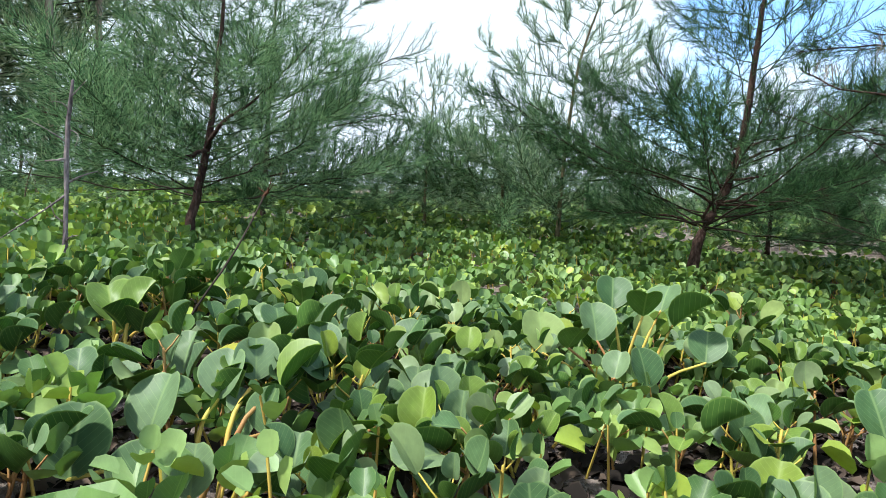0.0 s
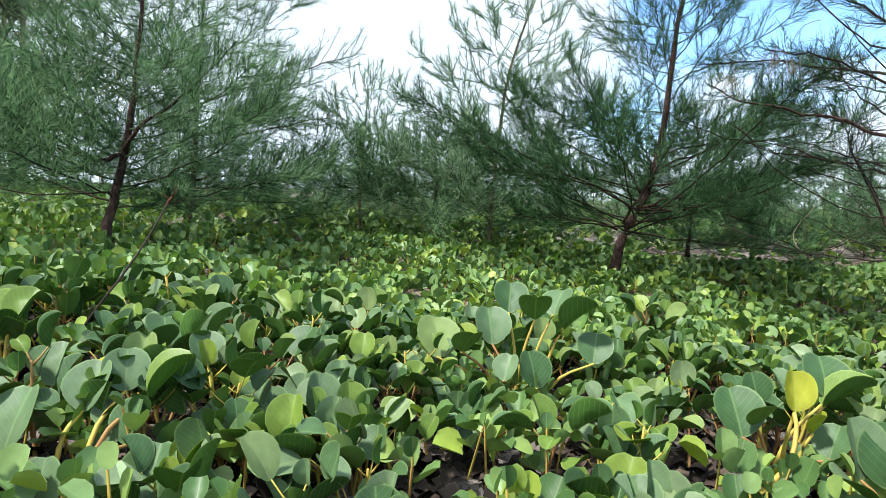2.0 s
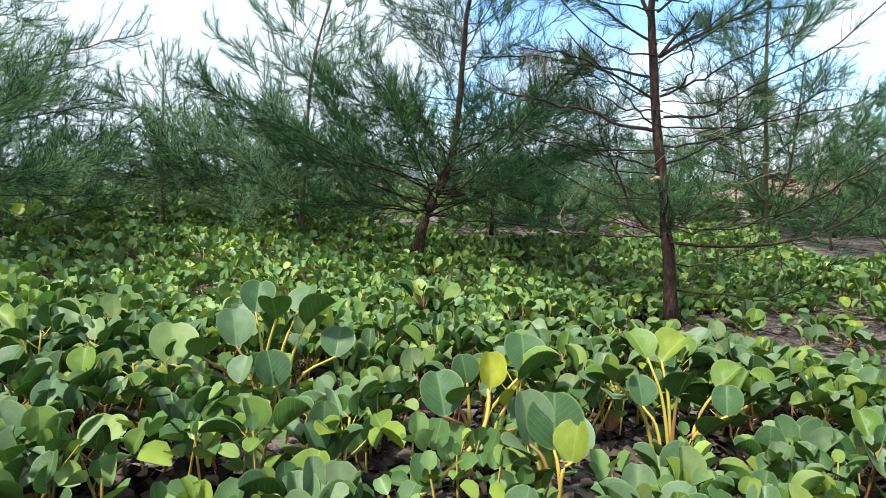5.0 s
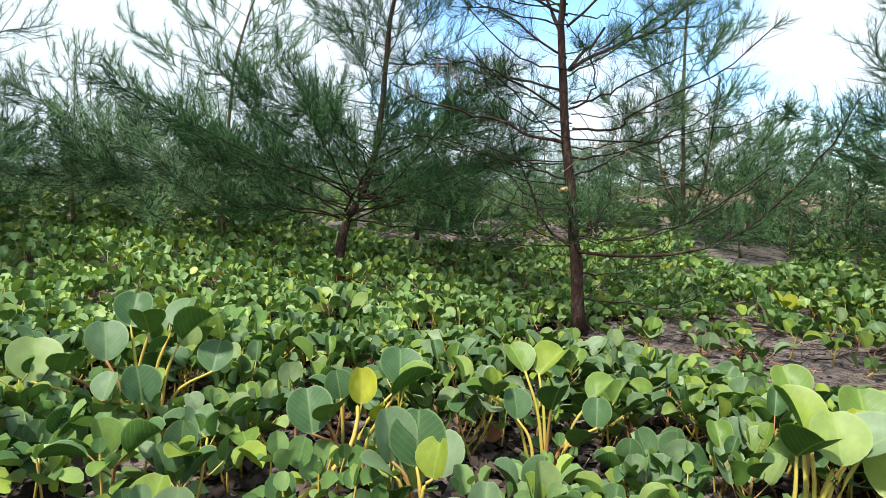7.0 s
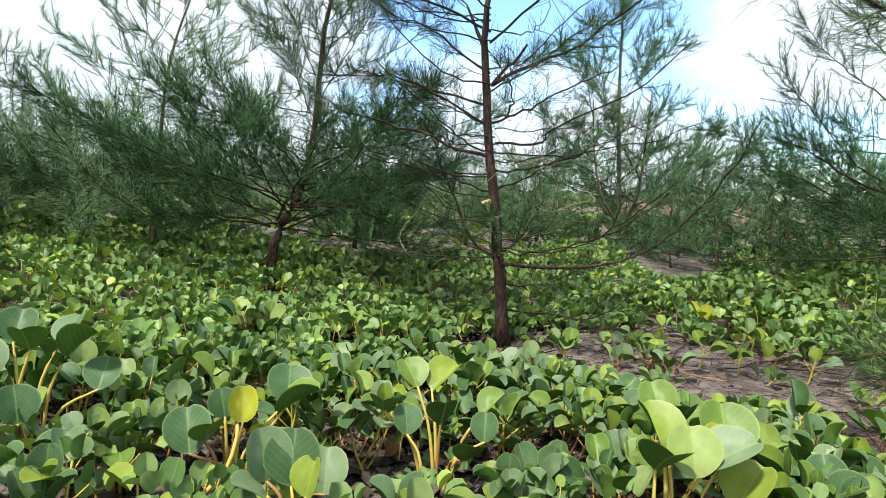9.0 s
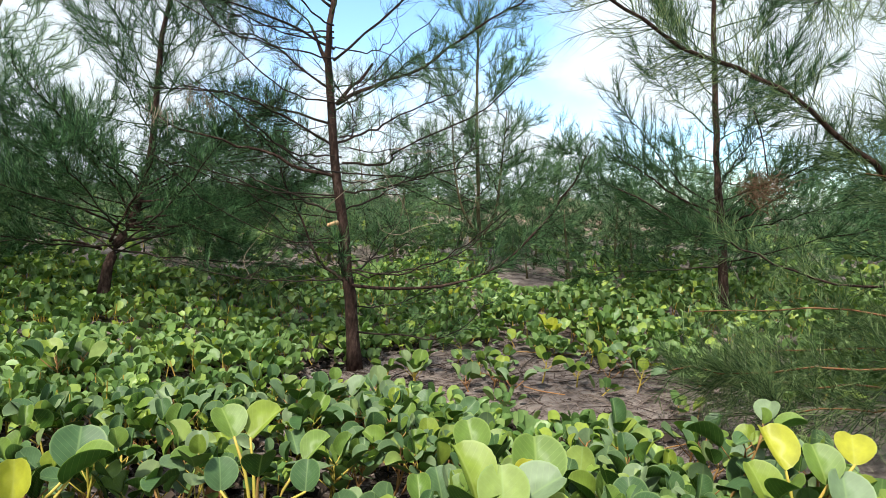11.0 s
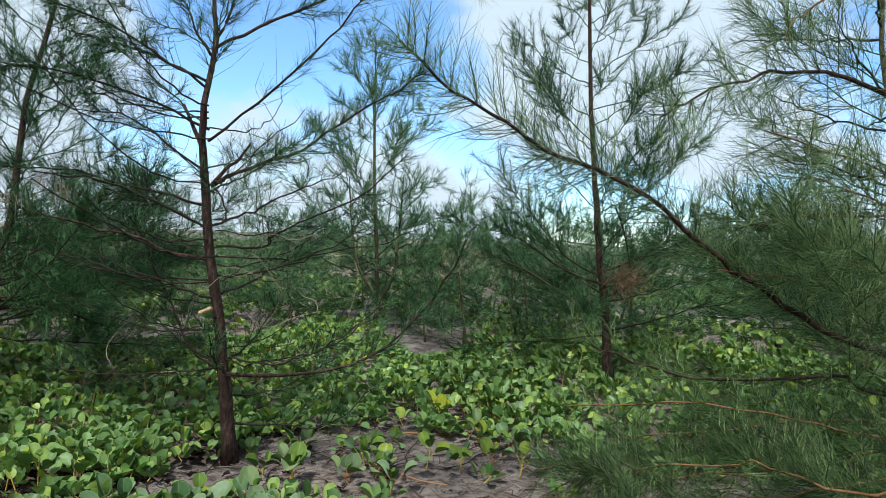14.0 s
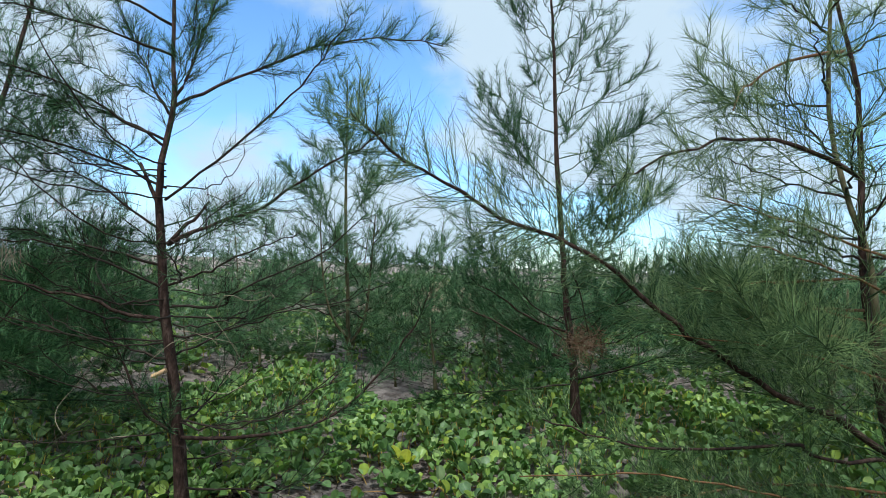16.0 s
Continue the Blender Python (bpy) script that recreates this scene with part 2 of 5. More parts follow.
def needle_material(name, stops, glow=0.09):
    m, n, l, b = material(name)
    r = n.new("ShaderNodeNewGeometry").outputs["Random Per Island"]
    big = noise_node(n, l, 3.2, 3, n.new("ShaderNodeTexCoord").outputs["Object"])
    value = math_node(n, l, "ADD", math_node(n, l, "MULTIPLY", r, 0.78), math_node(n, l, "MULTIPLY", big.outputs["Fac"], 0.22))
    c = ramp(n, stops)
    l.new(value, c.inputs["Fac"])
    l.new(c.outputs["Color"], b.inputs["Base Color"])
    b.inputs["Roughness"].default_value = 0.6
    b.inputs["Specular IOR Level"].default_value = 0.15
    thin = n.new("ShaderNodeBsdfTranslucent")
    l.new(c.outputs["Color"], thin.inputs["Color"])
    mix = n.new("ShaderNodeMixShader")
    mix.inputs["Fac"].default_value = glow
    l.new(b.outputs[0], mix.inputs[1])
    l.new(thin.outputs[0], mix.inputs[2])
    l.new(mix.outputs[0], n["Material Output"].inputs["Surface"])
    return m


needle_dark = needle_material("needles_dark", [(0.20, (0.005, 0.020, 0.008)), (0.58, (0.052, 0.138, 0.054)), (0.86, (0.185, 0.335, 0.135))], 0.15)
needle_mid = needle_material("needles_mid", [(0.20, (0.014, 0.048, 0.020)), (0.55, (0.140, 0.268, 0.125)), (0.86, (0.310, 0.455, 0.215))], 0.45)
needle_fresh = needle_material("needles_fresh", [(0.15, (0.040, 0.080, 0.034)), (0.5, (0.210, 0.310, 0.130)), (0.86, (0.420, 0.510, 0.220))], 0.5)
# pale grey-green needles with the haze of distance put into their colour
needle_haze = needle_material("needles_haze", [(0.18, (0.045, 0.100, 0.055)), (0.55, (0.230, 0.355, 0.205)), (0.86, (0.420, 0.540, 0.325))], 0.5)
# plantation crowns: yellow-green, paled in the colour to stand for haze
needle_far_haze = needle_material("needles_far_haze", [(0.12, (0.070, 0.110, 0.055)), (0.5, (0.210, 0.270, 0.135)), (0.86, (0.420, 0.470, 0.270))], 0.35)


def sand_material():
    m, n, l, b = material("sand")
    where = n.new("ShaderNodeTexCoord").outputs["Object"]
    big = noise_node(n, l, 0.9, 4, where)
    mid = noise_node(n, l, 14.0, 6, where)
    grain = noise_node(n, l, 700.0, 2, where)
    c = ramp(n, [(0.35, (0.30, 0.255, 0.235)), (0.5, (0.40, 0.335, 0.30)), (0.65, (0.50, 0.40, 0.33))])
    l.new(big.outputs["Fac"], c.inputs["Fac"])
    d = ramp(n, [(0.36, (0.20, 0.16, 0.15)), (0.50, (0.75, 0.72, 0.72)), (0.62, (1, 1, 1))])
    l.new(mid.outputs["Fac"], d.inputs["Fac"])
    colour = mixer(n, l, c.outputs["Color"], d.outputs["Color"], 0.75, "MULTIPLY")
    # sunlit orange of the far mound, painted into the sand and fading outwards
    off = n.new("ShaderNodeVectorMath")
    off.operation = "DISTANCE"
    off.inputs[1].default_value = (8.6, 7.4, 0.7)
    l.new(where, off.inputs[0])
    sunlit = n.new("ShaderNodeMapRange")
    sunlit.inputs["From Min"].default_value, sunlit.inputs["From Max"].default_value = 0.6, 2.8
    sunlit.inputs["To Min"].default_value, sunlit.inputs["To Max"].default_value = 0.75, 0.0
    l.new(math_node(n, l, "ADD", off.outputs["Value"], math_node(n, l, "MULTIPLY", mid.outputs["Fac"], 0.6)), sunlit.inputs["Value"])
    colour = mixer(n, l, colour, (0.50, 0.32, 0.19), sunlit.outputs[0])
    g = ramp(n, [(0.3, (0.6, 0.6, 0.6)), (0.7, (1.2, 1.2, 1.2))])
    l.new(grain.outputs["Fac"], g.inputs["Fac"])
    colour = mixer(n, l, colour, g.outputs["Color"], 0.6, "MULTIPLY")
    l.new(colour, b.inputs["Base Color"])
    b.inputs["Roughness"].default_value = 0.95
    b.inputs["Specular IOR Level"].default_value = 0.2
    pits = noise_node(n, l, 46.0, 5, where)
    bump(n, l, b, math_node(n, l, "ADD", math_node(n, l, "ADD", mid.outputs["Fac"], math_node(n, l, "MULTIPLY", pits.outputs["Fac"], 0.6)), math_node(n, l, "MULTIPLY", grain.outputs["Fac"], 0.15)), 1.0, 0.05)
    return m


sand_mat = sand_material()


# ---------------------------------------------------------------- mesh helpers
def mesh_from(name, verts, tris, mats, uvs=None, slots=None, smooth=False):
    """A triangle mesh from arrays of points and corners."""
    verts, tris = np.asarray(verts, np.float32), np.asarray(tris, np.int32)
    me = bpy.data.meshes.new(name)
    me.vertices.add(len(verts))
    me.vertices.foreach_set("co", verts.ravel())
    me.loops.add(tris.size)
    me.loops.foreach_set("vertex_index", tris.ravel())
    me.polygons.add(len(tris))
    me.polygons.foreach_set("loop_start", np.arange(0, tris.size, 3, dtype=np.int32))
    me.polygons.foreach_set("loop_total", np.full(len(tris), 3, np.int32))
    for m in mats:
        me.materials.append(m)
    if slots is not None:
        me.polygons.foreach_set("material_index", np.asarray(slots, np.int32))
    if uvs is not None:
        me.uv_layers.new(name="UVMap").data.foreach_set("uv", np.asarray(uvs, np.float32)[tris.ravel()].ravel())
    if smooth:
        me.polygons.foreach_set("use_smooth", np.ones(len(tris), bool))
    me.update(calc_edges=True)
    me.validate()
    return me


def thing(name, x, y, z, label, category, group="", kind=""):
    e = new(name)
    e.empty_display_size = 0.1
    e.matrix_world = pose(x, y, z)
    return tagged(e, label, category, group, kind)


def part(name, me, parent, label="", at_world=True, kind=""):
    """A mesh as a part of a thing. Its points are given in the world, unless at_world is off."""
    ob = new(name, me)
    ob.parent = parent
    if at_world:
        ob.matrix_parent_inverse = Matrix.Translation(-parent.location)
    return tagged(ob, label, kind=kind)


def unit(v):
    return v / np.maximum(np.linalg.norm(v, axis=-1, keepdims=True), 1e-9)


def frame_of(d):
    """Two directions square to each row of d."""
    ref = np.where(np.abs(d[:, 2:3]) < 0.9, np.array([[0, 0, 1.0]]), np.array([[1.0, 0, 0]]))
    a = unit(np.cross(d, ref))
    return a, np.cross(d, a)


def spline(points, n):
    """A smooth line through points, n points long."""
    p = np.asarray(points, float)
    k = len(p)
    q = np.vstack([2 * p[0] - p[1], p, 2 * p[-1] - p[-2]])
    t = np.linspace(0, k - 1, n)
    i = np.minimum(t.astype(int), k - 2)
    f = (t - i)[:, None]
    a, b, c, d = q[i], q[i + 1], q[i + 2], q[i + 3]
    return 0.5 * (2 * b + (c - a) * f + (2 * a - 5 * b + 4 * c - d) * f ** 2 + (3 * b - a - 3 * c + d) * f ** 3)


def tube(points, radii, sides=7, knots=0.0, rng=None):
    """Points and corners of a tube, closed at its tip."""
    p, r = np.asarray(points, float), np.asarray(radii, float)
    t = unit(np.gradient(p, axis=0))
    a, b = frame_of(t)
    ang = np.linspace(0, 2 * np.pi, sides, endpoint=False)
    rr = r[:, None] * np.ones((1, sides))
    if knots and rng is not None:
        rr = rr * (1 + knots * rng.normal(size=rr.shape))
    ring = p[:, None] + rr[..., None] * (np.cos(ang)[None, :, None] * a[:, None] + np.sin(ang)[None, :, None] * b[:, None])
    n = len(p)
    v = np.vstack([ring.reshape(-1, 3), p[:1], p[-1:] + t[-1:] * r[-1]])
    f = []
    for i in range(n - 1):
        for j in range(sides):
            k = (j + 1) % sides
            x0, x1, y0, y1 = i * sides + j, i * sides + k, (i + 1) * sides + j, (i + 1) * sides + k
            f += [(x0, x1, y1), (x0, y1, y0)]
    for j in range(sides):
        k = (j + 1) % sides
        f += [(n * sides, k, j), (n * sides + 1, (n - 1) * sides + j, (n - 1) * sides + k)]
    return v, np.array(f)


def join(pieces):
    vs, fs, at = [], [], 0
    for v, f in pieces:
        vs.append(v)
        fs.append(f + at)
        at += len(v)
    return np.vstack(vs), np.vstack(fs)


def rods(p0, p1, r0, r1):
    """Thin three-sided rods, one a row."""
    n = len(p0)
    d = unit(p1 - p0)
    a, b = frame_of(d)
    v = np.empty((n, 6, 3))
    for j in range(3):
        c, s = math.cos(j * 2.0944), math.sin(j * 2.0944)
        side = a * c + b * s
        v[:, j], v[:, 3 + j] = p0 + side * r0[:, None], p1 + side * r1[:, None]
    base = np.array([(0, 1, 4), (0, 4, 3), (1, 2, 5), (1, 5, 4), (2, 0, 3), (2, 3, 5)])
    return v.reshape(-1, 3), (base[None] + 6 * np.arange(n)[:, None, None]).reshape(-1, 3)


def spikes(p, d, length, r, bend=None):
    """Needles: folded along their length, pointed; with bend, kinked halfway."""
    n = len(p)
    a, b = frame_of(d)
    sides = [a * math.cos(j * 2.0944) + b * math.sin(j * 2.0944) for j in range(3)]
    if bend is None:
        v = np.empty((n, 4, 3))
        for j in range(3):
            v[:, j] = p + sides[j] * r[:, None]
        v[:, 3] = p + d * length[:, None]
        base = np.array([(0, 1, 3), (1, 2, 3)])
        return v.reshape(-1, 3), (base[None] + 4 * np.arange(n)[:, None, None]).reshape(-1, 3)
    v = np.empty((n, 7, 3))
    mid = p + d * (length * 0.5)[:, None]
    for j in range(3):
        v[:, j], v[:, 3 + j] = p + sides[j] * r[:, None], mid + sides[j] * (r * 0.9)[:, None]
    v[:, 6] = mid + unit(d + bend) * (length * 0.5)[:, None]
    base = np.array([(0, 1, 4), (0, 4, 3), (1, 2, 5), (1, 5, 4), (3, 4, 6), (4, 5, 6)])
    return v.reshape(-1, 3), (base[None] + 7 * np.arange(n)[:, None, None]).reshape(-1, 3)


# ---------------------------------------------------------------- ground
def ground_z(x, y):
    """A shallow hollow that rises to a flat a few metres out, with low dunes beyond."""
    d2 = (x - 2.1) ** 2 + (y - 1.75) ** 2
    z = -0.02 + 0.44 * (1 - np.exp(-d2 / 16.0))
    far = np.clip((np.sqrt(d2) - 6) / 10, 0, 1)
    z = z + far * (0.22 * np.sin(x * 0.45 + 1.0) * np.cos(y * 0.38) + 0.10 * np.sin(x * 0.9 + y * 0.7))
    z = z + 0.55 * np.exp(-((x - 8.6) ** 2 + (y - 7.4) ** 2) / 1.4)
    z = z + 0.007 * np.sin(x * 17.3 + 1.7 * np.sin(y * 9.1)) * np.sin(y * 15.1 + 1.5 * np.sin(x * 7.7))
    z = z + 0.010 * np.sin(x * 5.1 + np.sin(y * 3)) * np.sin(y * 4.3 + 1)
    return z


radii = np.concatenate([np.linspace(0, 7, 141), 7 * 1.085 ** np.arange(1, 80)])
spokes = 170
ang = np.linspace(0, 2 * np.pi, spokes, endpoint=False)
rr, aa = np.meshgrid(radii[1:], ang, indexing="ij")
gx, gy = 1.6 + rr * np.cos(aa), 1.2 + rr * np.sin(aa)
gz = ground_z(gx, gy) * np.where(rr > 60, 0.8, 1)
gv = np.vstack([[[1.6, 1.2, float(ground_z(1.6, 1.2))]], np.stack([gx, gy, gz], -1).reshape(-1, 3)])
gf = [(0, 1 + j, 1 + (j + 1) % spokes) for j in range(spokes)]
for i in range(len(radii) - 2):
    o = 1 + i * spokes
    for j in range(spokes):
        k = (j + 1) % spokes
        gf += [(o + j, o + spokes + j, o + spokes + k), (o + j, o + spokes + k, o + k)]
tagged(new("ground", mesh_from("ground", gv, gf, [sand_mat], smooth=True)), "grey-brown beach sand with needle litter and low dunes", "ground", kind="structure")

# bare sand: centre, half axes, turn
BARE = [(3.10, 1.70, 1.05, 0.50, -58), (3.45, 0.60, 0.80, 0.42, -15), (2.30, 2.27, 0.36, 0.24, 20), (1.95, 2.25, 0.34, 0.13, 0), (2.75, 4.95, 0.85, 0.30, -15), (4.9, 3.85, 0.85, 0.30, 40), (8.4, 7.2, 2.4, 1.3, -40), (7.2, 4.4, 1.0, 0.55, -50), (7.8, 2.4, 1.3, 0.5, -60)]


def bare(x, y):
    """Below 1 on bare sand."""
    low = np.full(np.shape(x), 9.0)
    for cx, cy, a, b, turn in BARE:
        c, s = math.cos(radians(turn)), math.sin(radians(turn))
        u, v = (x - cx) * c + (y - cy) * s, -(x - cx) * s + (y - cy) * c
        low = np.minimum(low, (u / a) ** 2 + (v / b) ** 2)
    return low


def patchy(x, y):
    broad = 0.5 + 0.25 * np.sin(2.3 * x + 1.3 * np.sin(1.7 * y)) + 0.25 * np.sin(2.9 * y + 1.1 * np.sin(2.1 * x) + 0.7)
    tufts = 0.5 + 0.5 * np.sin(9.1 * x + 2.0 * np.sin(5.3 * y)) * np.sin(8.3 * y + 2.0 * np.sin(6.1 * x))
    return 0.6 * broad + 0.4 * tufts


# ---------------------------------------------------------------- she-oak trees
def foliage(limb, rng, s0=0.2, per_m=20, twig=0.28, each=40, needle=0.13, r=0.001, up=0.26, spread=0.75, curl=0.2, plain_twig=False, wide=0.5):
    """Side twigs along a limb and needles along them: two lists of mesh pieces."""
    seg = np.linalg.norm(np.diff(limb, axis=0), axis=1)
    total = seg.sum()
    n = max(3, int(total * per_m))
    s = s0 + (1 - s0) * rng.random(n) ** 0.85
    t = s * (len(limb) - 1)
    i = np.minimum(t.astype(int), len(limb) - 2)
    p0 = limb[i] + (limb[i + 1] - limb[i]) * (t - i)[:, None]
    tan = unit(limb[i + 1] - limb[i])
    a, b = frame_of(tan)
    ang = rng.random(n) * 2 * np.pi
    side = a * np.cos(ang)[:, None] + b * np.sin(ang)[:, None]
    d = unit(tan * 0.75 + side * spread + np.array([[0, 0, up]]))
    ln = twig * (1.05 - 0.55 * s) * (0.5 + rng.random(n))
    p1 = p0 + d * (ln * 0.5)[:, None]
    d2 = unit(d + np.array([[0, 0, curl]]) + rng.normal(size=d.shape) * 0.15)
    p2 = p1 + d2 * (ln * 0.5)[:, None]
    thick = np.full(n, r * 1.6)
    woods = [spikes(p0, unit(p2 - p0), ln, thick * 1.3)] if plain_twig else [rods(p0, p1, thick * 1.3, thick), rods(p1, p2, thick, thick * 0.6)]
    m = n * each
    w = np.repeat(np.arange(n), each)
    u = rng.random(m)
    first = u < 0.5
    q = np.where(first[:, None], p0[w] + (p1[w] - p0[w]) * (2 * u)[:, None], p1[w] + (p2[w] - p1[w]) * (2 * u - 1)[:, None])
    base = np.where(first[:, None], d[w], d2[w])
    a, b = frame_of(base)
    ang = rng.random(m) * 2 * np.pi
    nd = unit(base + (a * np.cos(ang)[:, None] + b * np.sin(ang)[:, None]) * wide + np.array([[0, 0, 0.1]]) + rng.normal(size=base.shape) * 0.08)
    nl = needle * (0.45 + 0.8 * rng.random(m))
    return woods, [spikes(q, nd, nl, np.full(m, r))]


def auto_limbs(trunk, rng, count, reach, low=0.12, rise=0.24, lift=0.16, taper=0.7):
    """Limbs that spring round the trunk, longest near its foot."""
    out = []
    for k in range(count):
        f = low + (0.98 - low) * (k + rng.random() * 0.8) / count
        t = f * (len(trunk) - 1)
        i = min(int(t), len(trunk) - 2)
        p = trunk[i] + (trunk[i + 1] - trunk[i]) * (t - i)
        az = k * 2.39996 + rng.normal() * 0.35
        ln = reach * (1.0 - f) ** taper * (0.65 + 0.6 * rng.random()) + 0.16
        d = np.array([math.cos(az), math.sin(az), rise * (0.4 + f * 1.2) + 0.15 * rng.normal()])
        d /= np.linalg.norm(d)
        pts = [p]
        for j in range(4):
            d = unit(d + np.array([0, 0, lift * 0.22]) + rng.normal(size=3) * 0.09)
            pts.append(pts[-1] + d * ln / 4)
        out.append((np.array(pts), f))
    return out


def she_oak(name, trunk_pts, r0, rng, count, reach, label, look_bark, look_needle, given=(), stems=(), group="", kw=None, limb_r=0.17, low=0.12, rise=0.24, lift=0.16, taper=0.7, given_kw=None, thin=0.55, coarse=False, bare_twigs=0, slim=None, stem_bark=None):
    """given: limbs of known course, as (points, radius at root, share of foliage, and where it differs its foliage)."""
    kw, slim = kw or {}, slim or twig_brown
    trunk = spline(trunk_pts, 26)
    trunk[1:-1] += rng.normal(size=(24, 3)) * r0 * 0.10
    tree = thing(name, *[float(c) for c in trunk_pts[0]], label, "tree", group)
    rad = r0 * (1 - 0.80 * np.linspace(0, 1, 26)) * (1 + 0.45 * np.exp(-np.arange(26) / 1.2))
    trunk_mesh = tube(trunk[::3], rad[::3], 6, 0.05, rng) if coarse else tube(trunk, rad, 12, 0.05, rng)
    part("trunk", mesh_from("trunk", *trunk_mesh, [look_bark], smooth=True), tree)
    needles, twigs, limbs, far_limbs = [], [], [], []
    for pts, sr in stems:
        line = spline(pts, 16)
        part("stem", mesh_from("stem", *tube(line, sr * (1 - 0.7 * np.linspace(0, 1, 16)), 9, 0.05, rng), [stem_bark or look_bark], smooth=True), tree)
        limbs += [(p, 0.005, 0.4, {}) for p, f in auto_limbs(line, rng, int(count * 0.4), reach * 0.7, 0.25, rise, lift, taper)]
    limbs += [(p, limb_r * r0 * (1 - 0.65 * f), 1.0 - thin * f, {}) for p, f in auto_limbs(trunk, rng, count, reach, low, rise, lift, taper)]
    limbs += [(np.array(row[0], float), row[1] * 0.74, row[2], row[3] if len(row) > 3 else {}) for row in given]
    for k, (pts, r, share, own) in enumerate(limbs):
        n = 5 if coarse else max(8, 3 * len(pts))
        line = spline(pts, n)
        line[1:] += rng.normal(size=(n - 1, 3)) * 0.006
        pieces = [tube(line, r * (1 - 0.80 * np.linspace(0, 1, n)) + 0.0010, 3 if coarse else 6, 0.06, rng)]
        if share > 0:
            use = dict(kw, plain_twig=coarse)
            if k >= len(limbs) - len(given) and given_kw:
                use.update(given_kw)
            use.update(own)
            use["per_m"] = use.get("per_m", 20) * share
            woods, ns = foliage(line, rng, **use)
            twigs += woods
            if bare_twigs and share < 0.85:
                twigs += foliage(line, rng, s0=0.15, per_m=bare_twigs, twig=0.26, each=1, r=0.0006, spread=0.9, curl=0.3)[0]
            needles += ns
        if coarse:
            far_limbs += pieces
            continue
        part("limb", mesh_from("limb", *join(pieces), [look_bark if r > 0.0068 else slim if k >= len(limbs) - len(given) else twig_green if r < 0.0042 else twig_brown], smooth=True), tree)
    if coarse:
        part("branchwork", mesh_from("branchwork", *join(far_limbs), [twig_brown], smooth=True), tree, "thin dark branches", kind="stuff")
    if needles:
        part("fine_twig", mesh_from("fine_twig", *join(twigs), [twig_brown if bare_twigs else twig_green]), tree, "thin brown twigs", kind="stuff")
        part("foliage", mesh_from("foliage", *join(needles), [look_needle]), tree, "fine drooping green needles", kind="stuff")
    return tree


R = np.random.default_rng

# the bare-limbed tree in the middle
F_LIMBS = []
F_LIMBS.append(([(2.29, 2.5, 0.99), (2.14, 2.56, 1.02), (2.01, 2.62, 1.08), (1.84, 2.70, 1.13), (1.63, 2.78, 1.18), (1.45, 2.84, 1.27)], 0.013, 0.48))
F_LIMBS.append(([(2.26, 2.5, 1.56), (2.49, 2.36, 1.8), (2.72, 2.19, 2.1), (2.81, 2.09, 2.26), (2.91, 1.96, 2.51)], 0.008, 0.3))
F_LIMBS.append(([(2.28, 2.49, 1.35), (2.4, 2.41, 1.43), (2.62, 2.27, 1.54), (2.78, 2.13, 1.7), (2.96, 1.97, 1.85), (3.05, 1.86, 1.94)], 0.013, 0.9))
F_LIMBS.append(([(2.24, 2.51, 1.82), (2.12, 2.6, 1.91), (1.9, 2.7, 1.98), (1.69, 2.79, 2.02)], 0.009, 0.7))
F_LIMBS.append(([(2.29, 2.49, 1.16), (2.4, 2.4, 1.21), (2.49, 2.31, 1.27), (2.63, 2.19, 1.37), (2.74, 2.08, 1.44)], 0.008, 0.25))
F_LIMBS.append(([(2.31, 2.48, 1.06), (2.5, 2.36, 1.06), (2.54, 2.29, 1.14), (2.84, 2.06, 1.34), (2.99, 1.9, 1.54)], 0.009, 0.3))
F_LIMBS.append(([(2.37, 2.45, 0.44), (2.71, 2.26, 0.44), (2.92, 2.08, 0.52), (3.1, 1.91, 0.73), (3.2, 1.78, 0.97), (3.25, 1.68, 1.19)], 0.012, 0.55))
F_LIMBS.append(([(2.37, 2.46, 0.44), (2.25, 2.54, 0.54), (2.16, 2.61, 0.75), (2.09, 2.66, 0.94), (2.0, 2.72, 1.18)], 0.010, 0.6))
F_LIMBS.append(([(2.39, 2.45, 0.2), (2.61, 2.28, 0.18), (2.79, 2.11, 0.22), (2.87, 1.99, 0.38)], 0.006, 0.3))
F_LIMBS.append(([(2.31, 2.49, 0.81), (2.15, 2.59, 0.86), (1.97, 2.68, 0.91), (1.71, 2.79, 1.01)], 0.008, 0.45))
F_LIMBS.append(([(2.27, 2.5, 1.41), (2.11, 2.6, 1.53), (1.95, 2.69, 1.65), (1.74, 2.78, 1.65)], 0.008, 0.8))
F_LIMBS.append(([(2.32, 2.48, 0.92), (2.47, 2.36, 0.94), (2.65, 2.2, 1.02), (2.84, 2.01, 1.17)], 0.007, 0.3))
F_LIMBS.append(([(2.27, 2.5, 2.03), (2.35, 2.52, 2.19), (2.43, 2.53, 2.44), (2.54, 2.53, 2.73)], 0.010, 1.2))
F_LIMBS.append(([(2.26, 2.5, 1.97), (2.19, 2.6, 2.16), (2.13, 2.68, 2.39)], 0.009, 1.2))
F_LIMBS.append(([(2.36, 2.46, 0.50), (2.52, 2.62, 0.52), (2.72, 2.78, 0.62), (2.9, 2.9, 0.8)], 0.007, 0.3))
F_LIMBS.append(([(2.38, 2.46, 0.33), (2.62, 2.5, 0.31), (2.85, 2.52, 0.36), (3.05, 2.5, 0.45)], 0.005, 0.3))
